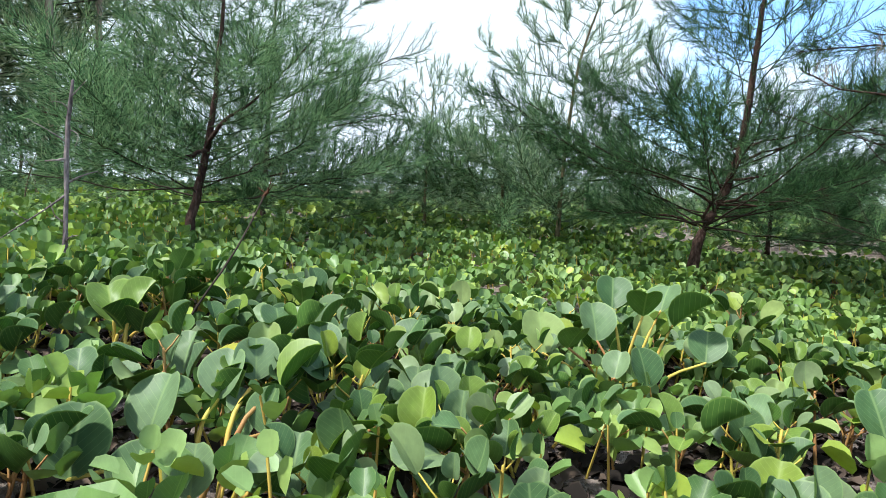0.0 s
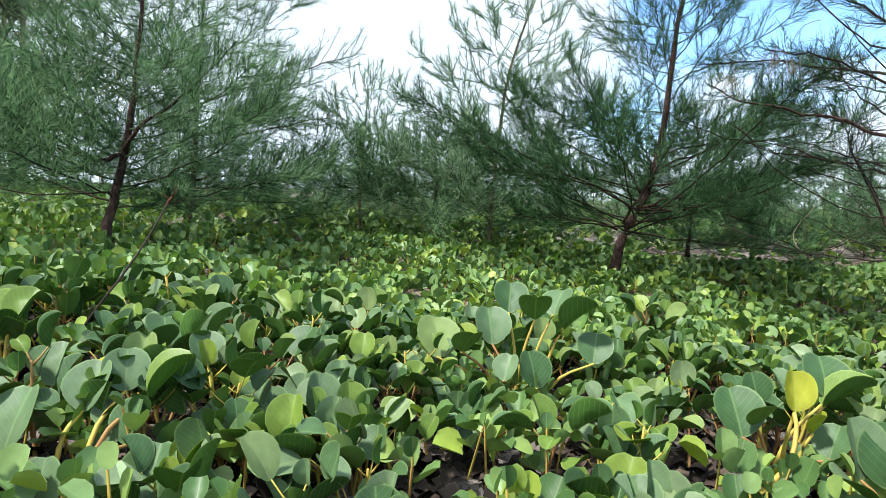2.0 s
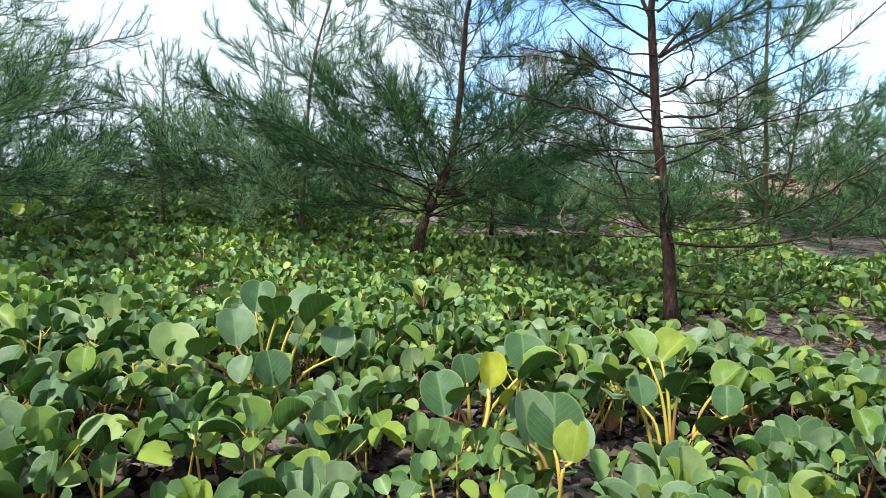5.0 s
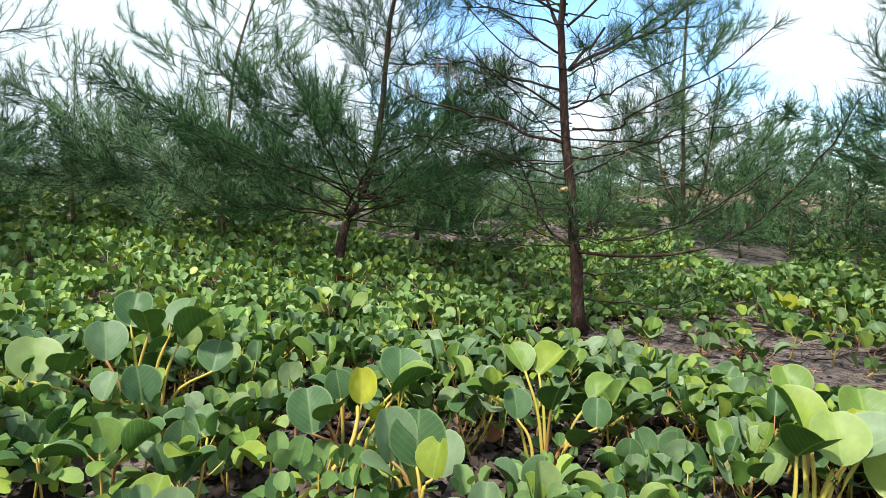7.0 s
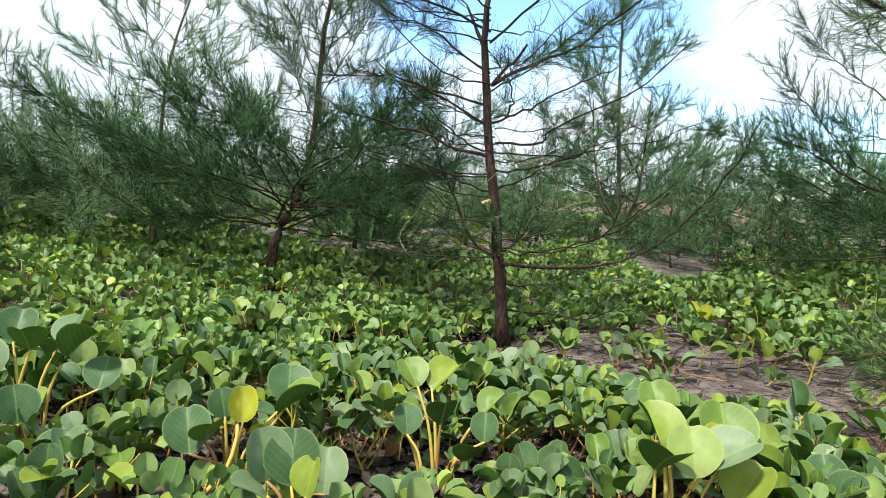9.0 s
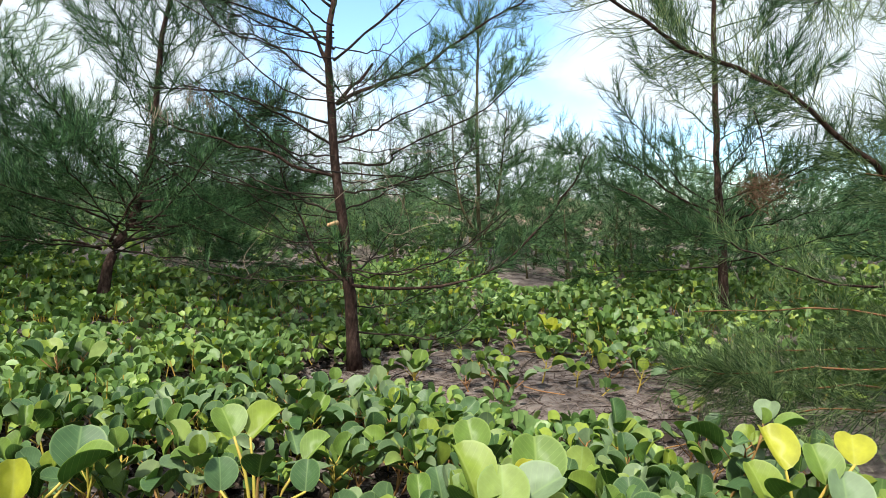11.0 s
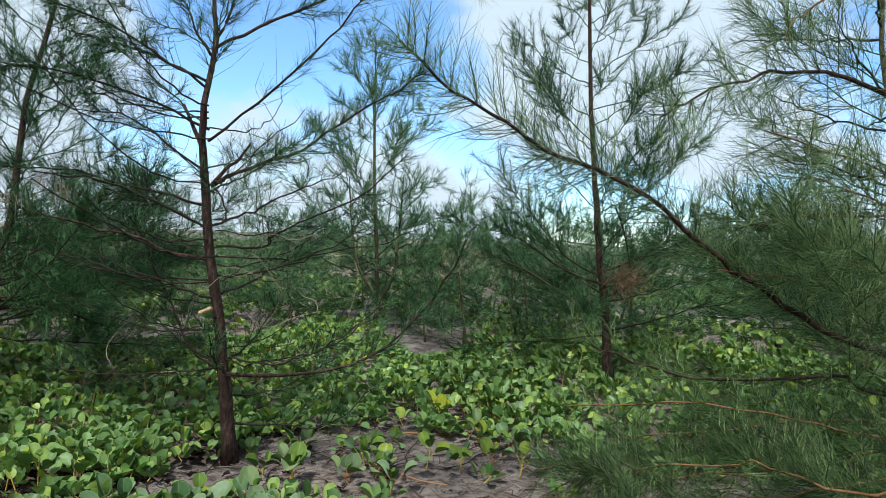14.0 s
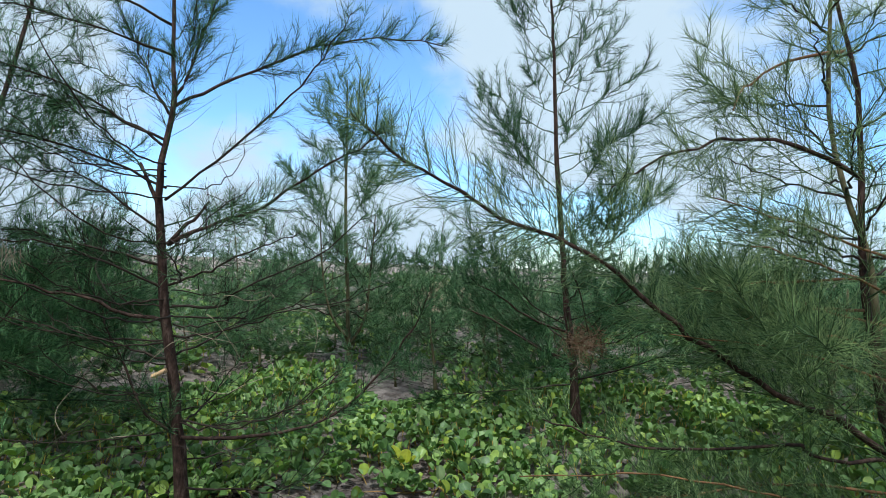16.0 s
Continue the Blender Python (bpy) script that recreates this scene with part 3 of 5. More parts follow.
F_LIMBS.append(([(2.36, 2.46, 0.47), (2.28, 2.36, 0.52), (2.2, 2.26, 0.66), (2.14, 2.16, 0.72)], 0.005, 0.8))
F_LIMBS.append(([(2.28, 2.5, 2.01), (2.48, 2.37, 2.14), (2.75, 2.18, 2.32), (3.0, 1.96, 2.41), (3.26, 1.68, 2.38)], 0.010, 1.0))
F_LIMBS.append(([(2.27, 2.51, 1.84), (2.04, 2.58, 1.94), (1.74, 2.64, 2.07), (1.5, 2.67, 2.11)], 0.009, 1.0))
F_LIMBS.append(([(2.28, 2.5, 2.25), (2.02, 2.55, 2.3), (1.75, 2.57, 2.32), (1.52, 2.57, 2.3)], 0.008, 1.0))
F_LIMBS.append(([(2.27, 2.51, 1.62), (2.0, 2.62, 1.74), (1.72, 2.72, 1.80), (1.42, 2.8, 1.82)], 0.009, 1.0))
F_LIMBS.append(([(2.27, 2.51, 1.25), (2.02, 2.68, 1.33), (1.75, 2.85, 1.38), (1.5, 3.0, 1.40)], 0.009, 0.8))
F_LIMBS.append(([(2.27, 2.52, 2.4), (2.0, 2.6, 2.5), (1.7, 2.66, 2.56), (1.45, 2.7, 2.58)], 0.008, 1.0))
F_LIMBS.append(([(2.3, 2.5, 1.12), (2.05, 2.5, 1.25), (1.79, 2.5, 1.33), (1.56, 2.46, 1.34)], 0.008, 0.4))
g = R(78)
ARCS = []
for k in range(24):
    az, z0, far = g.random() * 6.283, 0.30 + 1.5 * g.random(), 0.55 + 0.6 * g.random()
    x0, y0 = 2.40 - 0.08 * z0, 2.46 + 0.03 * z0
    up, swing = 0.10 + 0.40 * g.random(), 0.25 * g.normal()
    ARCS.append(([(x0 + math.cos(az + swing * f * f) * far * f, y0 + math.sin(az + swing * f * f) * far * f, z0 + up * f * f - 0.10 * f * (1 - f)) for f in (0, 0.25, 0.5, 0.75, 1.0)], 0.003 + 0.003 * g.random(), 0.0 if k % 3 else 0.12))
tree_f = she_oak("she_oak", [(2.41, 2.46, -0.02), (2.37, 2.47, 0.4), (2.33, 2.49, 0.76), (2.28, 2.51, 1.14), (2.25, 2.52, 1.46), (2.24, 2.52, 1.7), (2.28, 2.51, 2.01), (2.27, 2.51, 2.28), (2.25, 2.53, 2.9)], 0.0315, R(11), 10, 0.75,
    "young she-oak with reddish bark and half-bare lower limbs", bark, needle_dark, F_LIMBS + ARCS, kw=dict(per_m=46, each=24, needle=0.10, r=0.0010, twig=0.18, wide=0.75), low=0.26, rise=0.55, thin=0.6, taper=0.5, bare_twigs=24)
for pts, r in (([(2.28, 2.5, 1.35), (2.36, 2.49, 1.45), (2.40, 2.48, 1.48), (2.46, 2.47, 1.57)], 0.009), ([(2.25, 2.51, 1.50), (2.21, 2.55, 1.62), (2.17, 2.58, 1.73)], 0.010)):
    part("broken_stub", mesh_from("broken_stub", *tube(spline(pts, 9), r * (1 - 0.3 * np.linspace(0, 1, 9)), 7, 0.15, R(3)), [bark]), tree_f, "broken dead branch stub")
part("cut_stub", mesh_from("cut_stub", *tube(spline([(2.29, 2.47, 0.76), (2.25, 2.42, 0.76), (2.21, 2.40, 0.75)], 7), np.linspace(0.012, 0.009, 7), 7, 0.1, R(4)), [cut_wood]), tree_f, "pale snapped wood stub")

# the leaning dense tree
E_LIMBS = []
E_LIMBS.append(([(1.37, 3.84, 0.51), (1.17, 3.79, 0.57), (0.92, 3.76, 0.59), (0.66, 3.7, 0.59)], 0.012, 1.0))
E_LIMBS.append(([(1.52, 3.89, 0.65), (1.68, 3.79, 0.65), (1.86, 3.68, 0.67), (2.04, 3.54, 0.71)], 0.012, 1.0))
E_LIMBS.append(([(1.42, 3.9, 0.55), (1.5, 3.8, 0.75), (1.6, 3.7, 1.0), (1.66, 3.6, 1.25)], 0.012, 1.0))
E_LIMBS.append(([(1.46, 3.84, 0.64), (1.2, 3.81, 0.78), (0.82, 3.78, 0.84), (0.45, 3.72, 0.89)], 0.01, 1.2))
E_LIMBS.append(([(1.44, 3.85, 0.53), (1.2, 3.78, 0.54), (0.96, 3.69, 0.57), (0.66, 3.6, 0.58)], 0.009, 1.2))
E_LIMBS.append(([(1.51, 3.83, 0.66), (1.7, 3.65, 0.73), (1.91, 3.46, 0.63), (2.06, 3.27, 0.58)], 0.01, 1.2))
E_LIMBS.append(([(1.63, 3.89, 0.91), (1.83, 3.75, 1.02), (2.1, 3.55, 1.08), (2.33, 3.35, 1.14)], 0.01, 1.2))
E_LIMBS.append(([(1.55, 3.9, 0.8), (1.9, 3.88, 0.85), (2.25, 3.82, 0.9), (2.55, 3.72, 0.95)], 0.01, 1.5))
E_LIMBS.append(([(1.6, 3.93, 1.0), (1.95, 4.0, 1.1), (2.3, 4.05, 1.2), (2.6, 4.05, 1.3)], 0.01, 1.5))
E_LIMBS.append(([(1.52, 3.9, 0.66), (1.85, 4.05, 0.68), (2.2, 4.2, 0.7), (2.5, 4.3, 0.72)], 0.01, 1.5))
E_LIMBS.append(([(1.44, 3.9, 0.5), (1.75, 3.75, 0.46), (2.1, 3.6, 0.44), (2.4, 3.42, 0.42)], 0.009, 1.0))
E_LIMBS.append(([(1.55, 3.92, 0.72), (1.44, 3.92, 0.9), (1.25, 3.94, 1.16), (1.04, 3.95, 1.45)], 0.01, 1.0))
she_oak("she_oak", [(1.37, 3.89, 0.12), (1.4, 3.91, 0.36), (1.46, 3.92, 0.52), (1.55, 3.92, 0.69), (1.62, 3.93, 0.94), (1.67, 3.95, 1.23), (1.71, 3.96, 1.66), (1.74, 3.99, 1.94), (1.87, 4.01, 2.5), (1.98, 4.04, 3.1), (2.05, 4.08, 3.7)], 0.034, R(21), 70, 1.6,
    "leaning young she-oak with a dense dark green crown", bark, needle_dark,
    E_LIMBS,
    kw=dict(per_m=46, each=38, needle=0.085, r=0.0011, twig=0.32, wide=0.75, curl=0.35), low=0.16, thin=0.78, taper=0.9, rise=0.30, lift=0.3)
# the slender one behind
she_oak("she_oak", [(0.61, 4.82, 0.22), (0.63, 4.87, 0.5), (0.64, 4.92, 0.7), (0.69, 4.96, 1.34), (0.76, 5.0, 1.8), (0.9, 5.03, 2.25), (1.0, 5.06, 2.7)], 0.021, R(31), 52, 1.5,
    "slender young she-oak with feathery grey-green crown", bark_olive, needle_haze, kw=dict(per_m=24, each=38, needle=0.075, r=0.0016, twig=0.32, wide=0.7, curl=0.4), low=0.08, thin=0.45, taper=1.0, rise=0.45, lift=0.4)
# the spreading tree by the dead sapling
she_oak("she_oak", [(-1.66, 3.25, 0.22), (-1.65, 3.28, 0.44), (-1.63, 3.33, 0.65), (-1.6, 3.37, 0.86), (-1.57, 3.42, 1.15), (-1.56, 3.45, 1.42), (-1.55, 3.49, 1.75), (-1.55, 3.52, 2.5)], 0.031, R(41), 50, 1.3,
    "spreading young she-oak with a thick green crown", bark, needle_mid,
    [([(-1.60, 3.35, 0.86), (-1.68, 3.22, 0.82), (-1.87, 3.05, 0.88), (-2.03, 2.87, 0.96), (-2.14, 2.71, 0.99)], 0.018, 1.0), ([(-1.59, 3.36, 0.88), (-1.49, 3.34, 1.03), (-1.37, 3.35, 1.11), (-1.18, 3.38, 1.28), (-0.97, 3.41, 1.53)], 0.016, 1.0)],
    kw=dict(per_m=38, each=40, needle=0.10, r=0.0011, twig=0.36, wide=0.75, curl=0.35), low=0.22, rise=0.3, lift=0.25, taper=0.8, thin=0.5)
she_oak("she_oak", [(-1.77, 4.72, 0.25), (-1.75, 4.76, 0.81), (-1.73, 4.79, 1.49), (-1.7, 4.83, 2.16), (-1.67, 4.87, 2.6)], 0.026, R(51), 48, 1.6,
    "tall young she-oak with wide feathery limbs", bark, needle_dark,
    [([(-1.72, 4.8, 1.35), (-1.3, 4.75, 1.5), (-0.9, 4.7, 1.62), (-0.48, 4.62, 1.74)], 0.010, 0.6), ([(-1.73, 4.8, 1.0), (-1.35, 4.74, 1.12), (-0.95, 4.66, 1.2), (-0.6, 4.6, 1.28)], 0.010, 0.8), ([(-1.73, 4.8, 1.2), (-1.4, 4.7, 1.32), (-1.05, 4.6, 1.42), (-0.75, 4.5, 1.5)], 0.010, 0.6),
     ([(-1.74, 4.78, 0.75), (-1.35, 4.68, 0.80), (-0.95, 4.58, 0.82), (-0.62, 4.5, 0.86)], 0.010, 1.2), ([(-1.75, 4.75, 0.6), (-1.4, 4.62, 0.60), (-1.0, 4.5, 0.60), (-0.66, 4.4, 0.62)], 0.009, 1.2), ([(-1.75, 4.75, 0.68), (-1.5, 4.5, 0.70), (-1.2, 4.3, 0.70), (-0.95, 4.15, 0.70)], 0.009, 1.1)],
    kw=dict(per_m=34, each=38, needle=0.09, r=0.0012, twig=0.40, wide=0.7, curl=0.2), low=0.05, rise=0.16, lift=0.15, taper=1.0, thin=0.5)
# two low full ones between them
she_oak("she_oak", [(0.15, 4.98, 0.30), (0.17, 5.0, 0.7), (0.14, 5.02, 0.9), (0.2, 5.05, 1.12)], 0.017, R(33), 36, 0.95,
    "low bushy she-oak with green limbs near the ground", bark_olive, needle_mid, kw=dict(per_m=30, each=34, needle=0.08, r=0.0018, twig=0.32, wide=0.75, curl=0.4), low=0.06, rise=0.15, lift=0.3, thin=0.4, taper=0.6)
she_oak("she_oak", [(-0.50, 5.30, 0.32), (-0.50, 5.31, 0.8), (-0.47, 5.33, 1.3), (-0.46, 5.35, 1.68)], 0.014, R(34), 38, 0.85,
    "small slender she-oak with feathery tip", bark_olive, needle_haze, kw=dict(per_m=22, each=30, needle=0.07, r=0.0016, twig=0.24, wide=0.7, curl=0.4), low=0.06, rise=0.3, lift=0.4, thin=0.75, taper=1.1)
she_oak("she_oak", [(2.15, 4.60, 0.28), (2.17, 4.62, 0.6), (2.2, 4.62, 0.95), (2.18, 4.65, 1.35)], 0.016, R(35), 34, 0.85,
    "low dark she-oak bush behind the leaning tree", bark, needle_dark, kw=dict(per_m=34, each=34, needle=0.085, r=0.0012, twig=0.30, wide=0.75, curl=0.35), low=0.05, rise=0.15, lift=0.3, thin=0.5, taper=0.7)
# straight tree beyond the sand
she_oak("she_oak", [(4.81, 1.88, 0.19), (4.78, 1.93, 0.79), (4.75, 1.98, 1.25), (4.71, 2.04, 2.03), (4.68, 2.08, 2.8), (4.66, 2.11, 3.4)], 0.031, R(61), 48, 1.15,
    "straight young she-oak with dark trunk and open crown", bark, needle_dark,
    [([(4.77, 1.9, 0.87), (4.57, 2.04, 0.94), (4.37, 2.18, 1.08), (4.17, 2.31, 1.22)], 0.012, 0.6), ([(4.78, 1.89, 0.68), (4.52, 2.04, 0.79), (4.25, 2.22, 0.97), (4.0, 2.34, 1.07)], 0.012, 0.6), ([(4.78, 1.89, 0.8), (4.74, 1.71, 0.89), (4.74, 1.52, 1.01)], 0.011, 0.6)],
    kw=dict(per_m=42, each=38, needle=0.08, r=0.0012, twig=0.32, wide=0.7, curl=0.35), low=0.08, rise=0.4, lift=0.4)
she_oak("she_oak", [(4.69, 4.38, 0.27), (4.66, 4.4, 0.78), (4.61, 4.44, 1.76), (4.6, 4.45, 2.41), (4.58, 4.46, 3.06)], 0.025, R(71), 34, 1.2,
    "bushy young she-oak with several upright stems", bark_olive, needle_mid, stems=[([(4.68, 4.38, 0.5), (4.77, 4.28, 0.78), (4.78, 4.23, 1.22), (4.78, 4.19, 1.75)], 0.018), ([(4.67, 4.39, 0.55), (4.5, 4.45, 0.8), (4.42, 4.5, 1.2), (4.38, 4.52, 1.7)], 0.016)],
    kw=dict(per_m=46, each=38, needle=0.085, r=0.0014, twig=0.32, wide=0.7, curl=0.4), low=0.06, rise=0.4, lift=0.4, taper=0.9)
# the near tree whose limbs reach across the end of the walk
LOOSE = dict(per_m=74, each=15, needle=0.15, twig=0.30, up=0.08, curl=0.08, spread=0.95, wide=0.65)
I_LIMBS = []
I_LIMBS.append(([(4.27, 0.02, 0.60), (4.05, 0.17, 0.75), (3.92, 0.3, 0.82), (3.77, 0.48, 0.96), (3.61, 0.62, 1.09), (3.43, 0.77, 1.28), (3.23, 0.91, 1.41), (3.02, 1.02, 1.48), (2.81, 1.12, 1.6), (2.58, 1.2, 1.7), (2.41, 1.22, 1.81)], 0.020, 1.0, LOOSE))
I_LIMBS.append(([(4.24, 0.16, 1.74), (3.97, 0.27, 1.82), (3.76, 0.46, 1.86), (3.57, 0.55, 1.8), (3.36, 0.67, 1.69), (3.18, 0.68, 1.61)], 0.012, 0.85, LOOSE))
I_LIMBS.append(([(4.28, 0.02, 0.58), (3.87, 0.18, 0.63), (3.7, 0.23, 0.7), (3.4, 0.55, 0.66), (3.13, 0.69, 0.72), (2.9, 0.74, 0.8)], 0.010, 0.35))
I_LIMBS.append(([(4.24, -0.1, 0.40), (3.80, -0.06, 0.40), (3.44, 0.08, 0.38), (3.33, 0.27, 0.42), (3.23, 0.4, 0.43), (3.02, 0.7, 0.36), (2.90, 0.92, 0.34)], 0.008, 1.1))
I_LIMBS.append(([(4.24, 0.22, 2.28), (3.95, 0.38, 2.18), (3.78, 0.46, 2.05), (3.64, 0.44, 1.95)], 0.009, 0.5))
I_LIMBS.append(([(4.25, 0.15, 1.31), (3.89, 0.34, 1.28), (3.64, 0.46, 1.26)], 0.008, 1.3))
I_LIMBS.append(([(4.26, 0.12, 1.18), (3.9, 0.3, 1.17), (3.66, 0.38, 1.15)], 0.008, 1.3))
I_LIMBS.append(([(4.28, 0.0, 0.50), (3.9, -0.01, 0.48), (3.72, 0.18, 0.50), (3.53, 0.31, 0.55), (3.29, 0.6, 0.58), (3.05, 0.95, 0.52)], 0.008, 0.4))
I_LIMBS.append(([(4.28, 0.02, 0.45), (4.0, 0.4, 0.45), (3.7, 0.75, 0.36), (3.45, 1.0, 0.32)], 0.008, 0.45))
I_LIMBS.append(([(4.26, -0.04, 0.36), (3.85, 0.08, 0.34), (3.45, 0.30, 0.30), (3.15, 0.48, 0.28), (2.92, 0.60, 0.27)], 0.007, 1.1, LOOSE))
I_LIMBS.append(([(4.26, 0.0, 0.40), (3.9, 0.22, 0.36), (3.55, 0.48, 0.30), (3.25, 0.74, 0.28), (3.02, 0.90, 0.26)], 0.007, 1.1, LOOSE))
for z0, z1, y1, y2 in ((0.90, 1.06, 0.3, 0.62), (1.12, 1.25, 0.35, 0.55), (0.96, 1.12, 0.1, 0.2), (1.25, 1.42, 0.2, 0.34), (1.4, 1.6, 0.3, 0.5)):
    I_LIMBS.append(([(4.27, 0.05, z0), (3.92, y1, 0.5 * (z0 + z1) + 0.03), (3.58, y2, z1)], 0.007, 0.6, LOOSE))
she_oak("she_oak", [(4.28, 0.0, 0.10), (4.28, 0.01, 0.44), (4.27, 0.05, 0.71), (4.26, 0.1, 1.02), (4.25, 0.14, 1.41), (4.25, 0.15, 1.77), (4.24, 0.18, 2.2), (4.23, 0.25, 2.51), (4.22, 0.27, 3.0)], 0.024, R(81), 50, 1.15,
    "near she-oak with two stems and long arching limbs", bark, needle_fresh, I_LIMBS, stems=[([(4.29, 0.02, 0.6), (4.31, 0.1, 1.16), (4.29, 0.13, 1.42), (4.26, 0.2, 1.65), (4.24, 0.27, 2.02), (4.23, 0.27, 2.52), (4.22, 0.26, 2.88)], 0.018)],
    kw=dict(per_m=46, each=22, needle=0.12, r=0.0010, twig=0.26, wide=0.7), given_kw=dict(per_m=78, each=20, s0=0.08, needle=0.10, r=0.0010, spread=0.95, up=0.28, twig=0.22, wide=0.8), low=0.08, rise=0.35, thin=0.85, slim=twig_red, stem_bark=bark_olive)

# young trees further off: four shapes, repeated
SHAPES = []
for k in range(4):
    g = R(100 + k)
    h = 2.6 + 0.35 * k
    lean = g.normal(size=2) * 0.12
    trunk = [(0, 0, -0.05), (lean[0] * 0.3, lean[1] * 0.3, h * 0.35), (lean[0] * 0.8, lean[1] * 0.8, h * 0.7), (lean[0] * 1.5, lean[1] * 1.5, h)]
    SHAPES.append(she_oak("she_oak", trunk, 0.024, g, 38 if k < 2 else 26, 1.45, "young she-oak standing among others on the dunes", bark_olive, needle_haze, group="young she-oaks on the dunes",
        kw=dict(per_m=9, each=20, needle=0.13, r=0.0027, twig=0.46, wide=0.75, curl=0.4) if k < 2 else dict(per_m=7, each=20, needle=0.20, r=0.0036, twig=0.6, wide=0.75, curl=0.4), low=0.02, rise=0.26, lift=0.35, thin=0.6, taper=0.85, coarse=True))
g = R(7)
SPOTS = [(-0.86, 8.8), (-0.3, 7.0), (1.5, 7.2), (2.6, 6.6), (3.4, 7.6), (0.6, 10.0), (5.2, 7.4), (6.6, 6.6), (6.0, 4.9), (7.6, 5.2), (6.7, 3.4), (7.8, 3.9), (8.2, 1.6), (6.9, 1.0), (-2.9, 6.4), (-3.4, 4.2), (-0.6, 5.9), (0.3, 6.3), (-1.6, 7.6), (-0.2, 8.2), (0.9, 8.4), (1.9, 5.9), (-2.4, 8.4), (2.2, 8.0), (3.3, 5.7), (4.2, 6.2)]
for k in range(18):
    for tries in range(20):
        d, az = 6.2 + 7.5 * g.random(), radians(8 + 80 * g.random())
        x, y = 1 + d * math.sin(az), d * math.cos(az)
        if min((x - a) ** 2 + (y - b) ** 2 for a, b in SPOTS) > 0.8 and bare(x, y) > 1.05:
            SPOTS.append((x, y))
            break
SPOTS += [(-1.15, 6.3), (-0.75, 6.6), (0.45, 6.9), (1.05, 6.4), (1.3, 5.7), (2.5, 5.6), (-0.1, 6.2), (2.0, 6.9), (0.1, 7.6), (1.2, 7.9)]
SPOTS += [(6.2, 2.2), (5.9, 4.0), (5.2, 5.4), (4.1, 5.4), (6.3, 0.3), (5.4, -0.4), (3.7, 6.6)]
while len(SPOTS) < 76:
    d, az = 9.0 + 20 * g.random() ** 0.8, radians(-24 + 136 * g.random())
    x, y = 1 + d * math.sin(az), d * math.cos(az)
    if min((x - a) ** 2 + (y - b) ** 2 for a, b in SPOTS) > 1.6 and bare(x, y) > 1:
        SPOTS.append((x, y))
used = set()
for k, (x, y) in enumerate(SPOTS):
    d = math.hypot(x - 1, y)
    size = (0.56 if d < 9 else 0.62 + 0.012 * d) * (0.8 + 0.4 * g.random())
    wide = 1.0
    if d < 9 and x < 2.9:
        size, wide = size * 0.72, 1.4
    m = pose(x, y, float(ground_z(x, y)), 0, 0, 360 * g.random()) @ Matrix.Diagonal((size * wide, size * wide, size, 1))
    kind = k % 2 + (0 if d < 9.5 else 2)
    if kind not in used:
        used.add(kind)
        SHAPES[kind].matrix_basis = m
    else:
        copy_thing(SHAPES[kind], m)

# low she-oak bushes that close the view
g = R(63)
bush = she_oak("she_oak_bush", [(0, 0, -0.05), (0.05, 0.02, 0.5), (0.02, 0.08, 0.95), (0.06, 0.1, 1.35)], 0.028, R(64), 20, 1.35, "low wide she-oak bush", bark_olive, needle_mid, group="low she-oak bushes",
    kw=dict(per_m=8, each=20, needle=0.15, r=0.0038, twig=0.42, wide=0.75, curl=0.4), low=0.04, rise=0.25, lift=0.4, taper=0.6, coarse=True, thin=0.2)
k = 0
while k < 36:
    d, az = 6.6 + 4.5 * g.random(), radians(-58 + 4.3 * k + 3 * g.random())
    x, y = 1 + d * math.sin(az), d * math.cos(az)
    k += 1
    if bare(x, y) < 1.2:
        continue
    size = 0.5 + 0.3 * g.random() if y > 4.8 else 0.75 + 0.5 * g.random()
    m = pose(x, y, float(ground_z(x, y)), 0, 0, 360 * g.random()) @ Matrix.Diagonal((size * 1.15, size * 1.15, size, 1))
    if k == 1:
        bush.matrix_basis = m
    else:
        copy_thing(bush, m)

for k in range(22):
    d, az = 5.0 + 3.2 * g.random(), radians(46 + 2.3 * k + 2 * g.random())
    x, y = 1 + d * math.sin(az), d * math.cos(az)
    if bare(x, y) < 1.3 or math.hypot(x - 4.75, y - 1.95) < 0.9:
        continue
    size = 0.85 + 0.45 * g.random()
    copy_thing(bush, pose(x, y, float(ground_z(x, y)), 0, 0, 360 * g.random()) @ Matrix.Diagonal((size * 1.15, size * 1.15, size, 1)))

for k in range(26):
    d, az = 7.6 + 4.5 * g.random(), radians(28 + 2.5 * k + 2 * g.random())
    x, y = 1 + d * math.sin(az), d * math.cos(az)
    if bare(x, y) < 1.1:
        continue
    size = 0.95 + 0.5 * g.random()
    copy_thing(bush, pose(x, y, float(ground_z(x, y)), 0, 0, 360 * g.random()) @ Matrix.Diagonal((size * 1.1, size * 1.2, size, 1)))

for x, y, size in ((4.05, 4.95, 0.75), (5.25, 4.2, 0.8), (3.45, 5.2, 0.7), (5.7, 3.35, 0.8), (4.5, 5.7, 0.9), (5.0, 4.75, 0.7), (6.3, 2.9, 0.8), (4.75, 3.75, 0.5)):
    copy_thing(bush, pose(x, y, float(ground_z(x, y)), 0, 0, 360 * g.random()) @ Matrix.Diagonal((size * 1.1, size * 1.1, size, 1)))

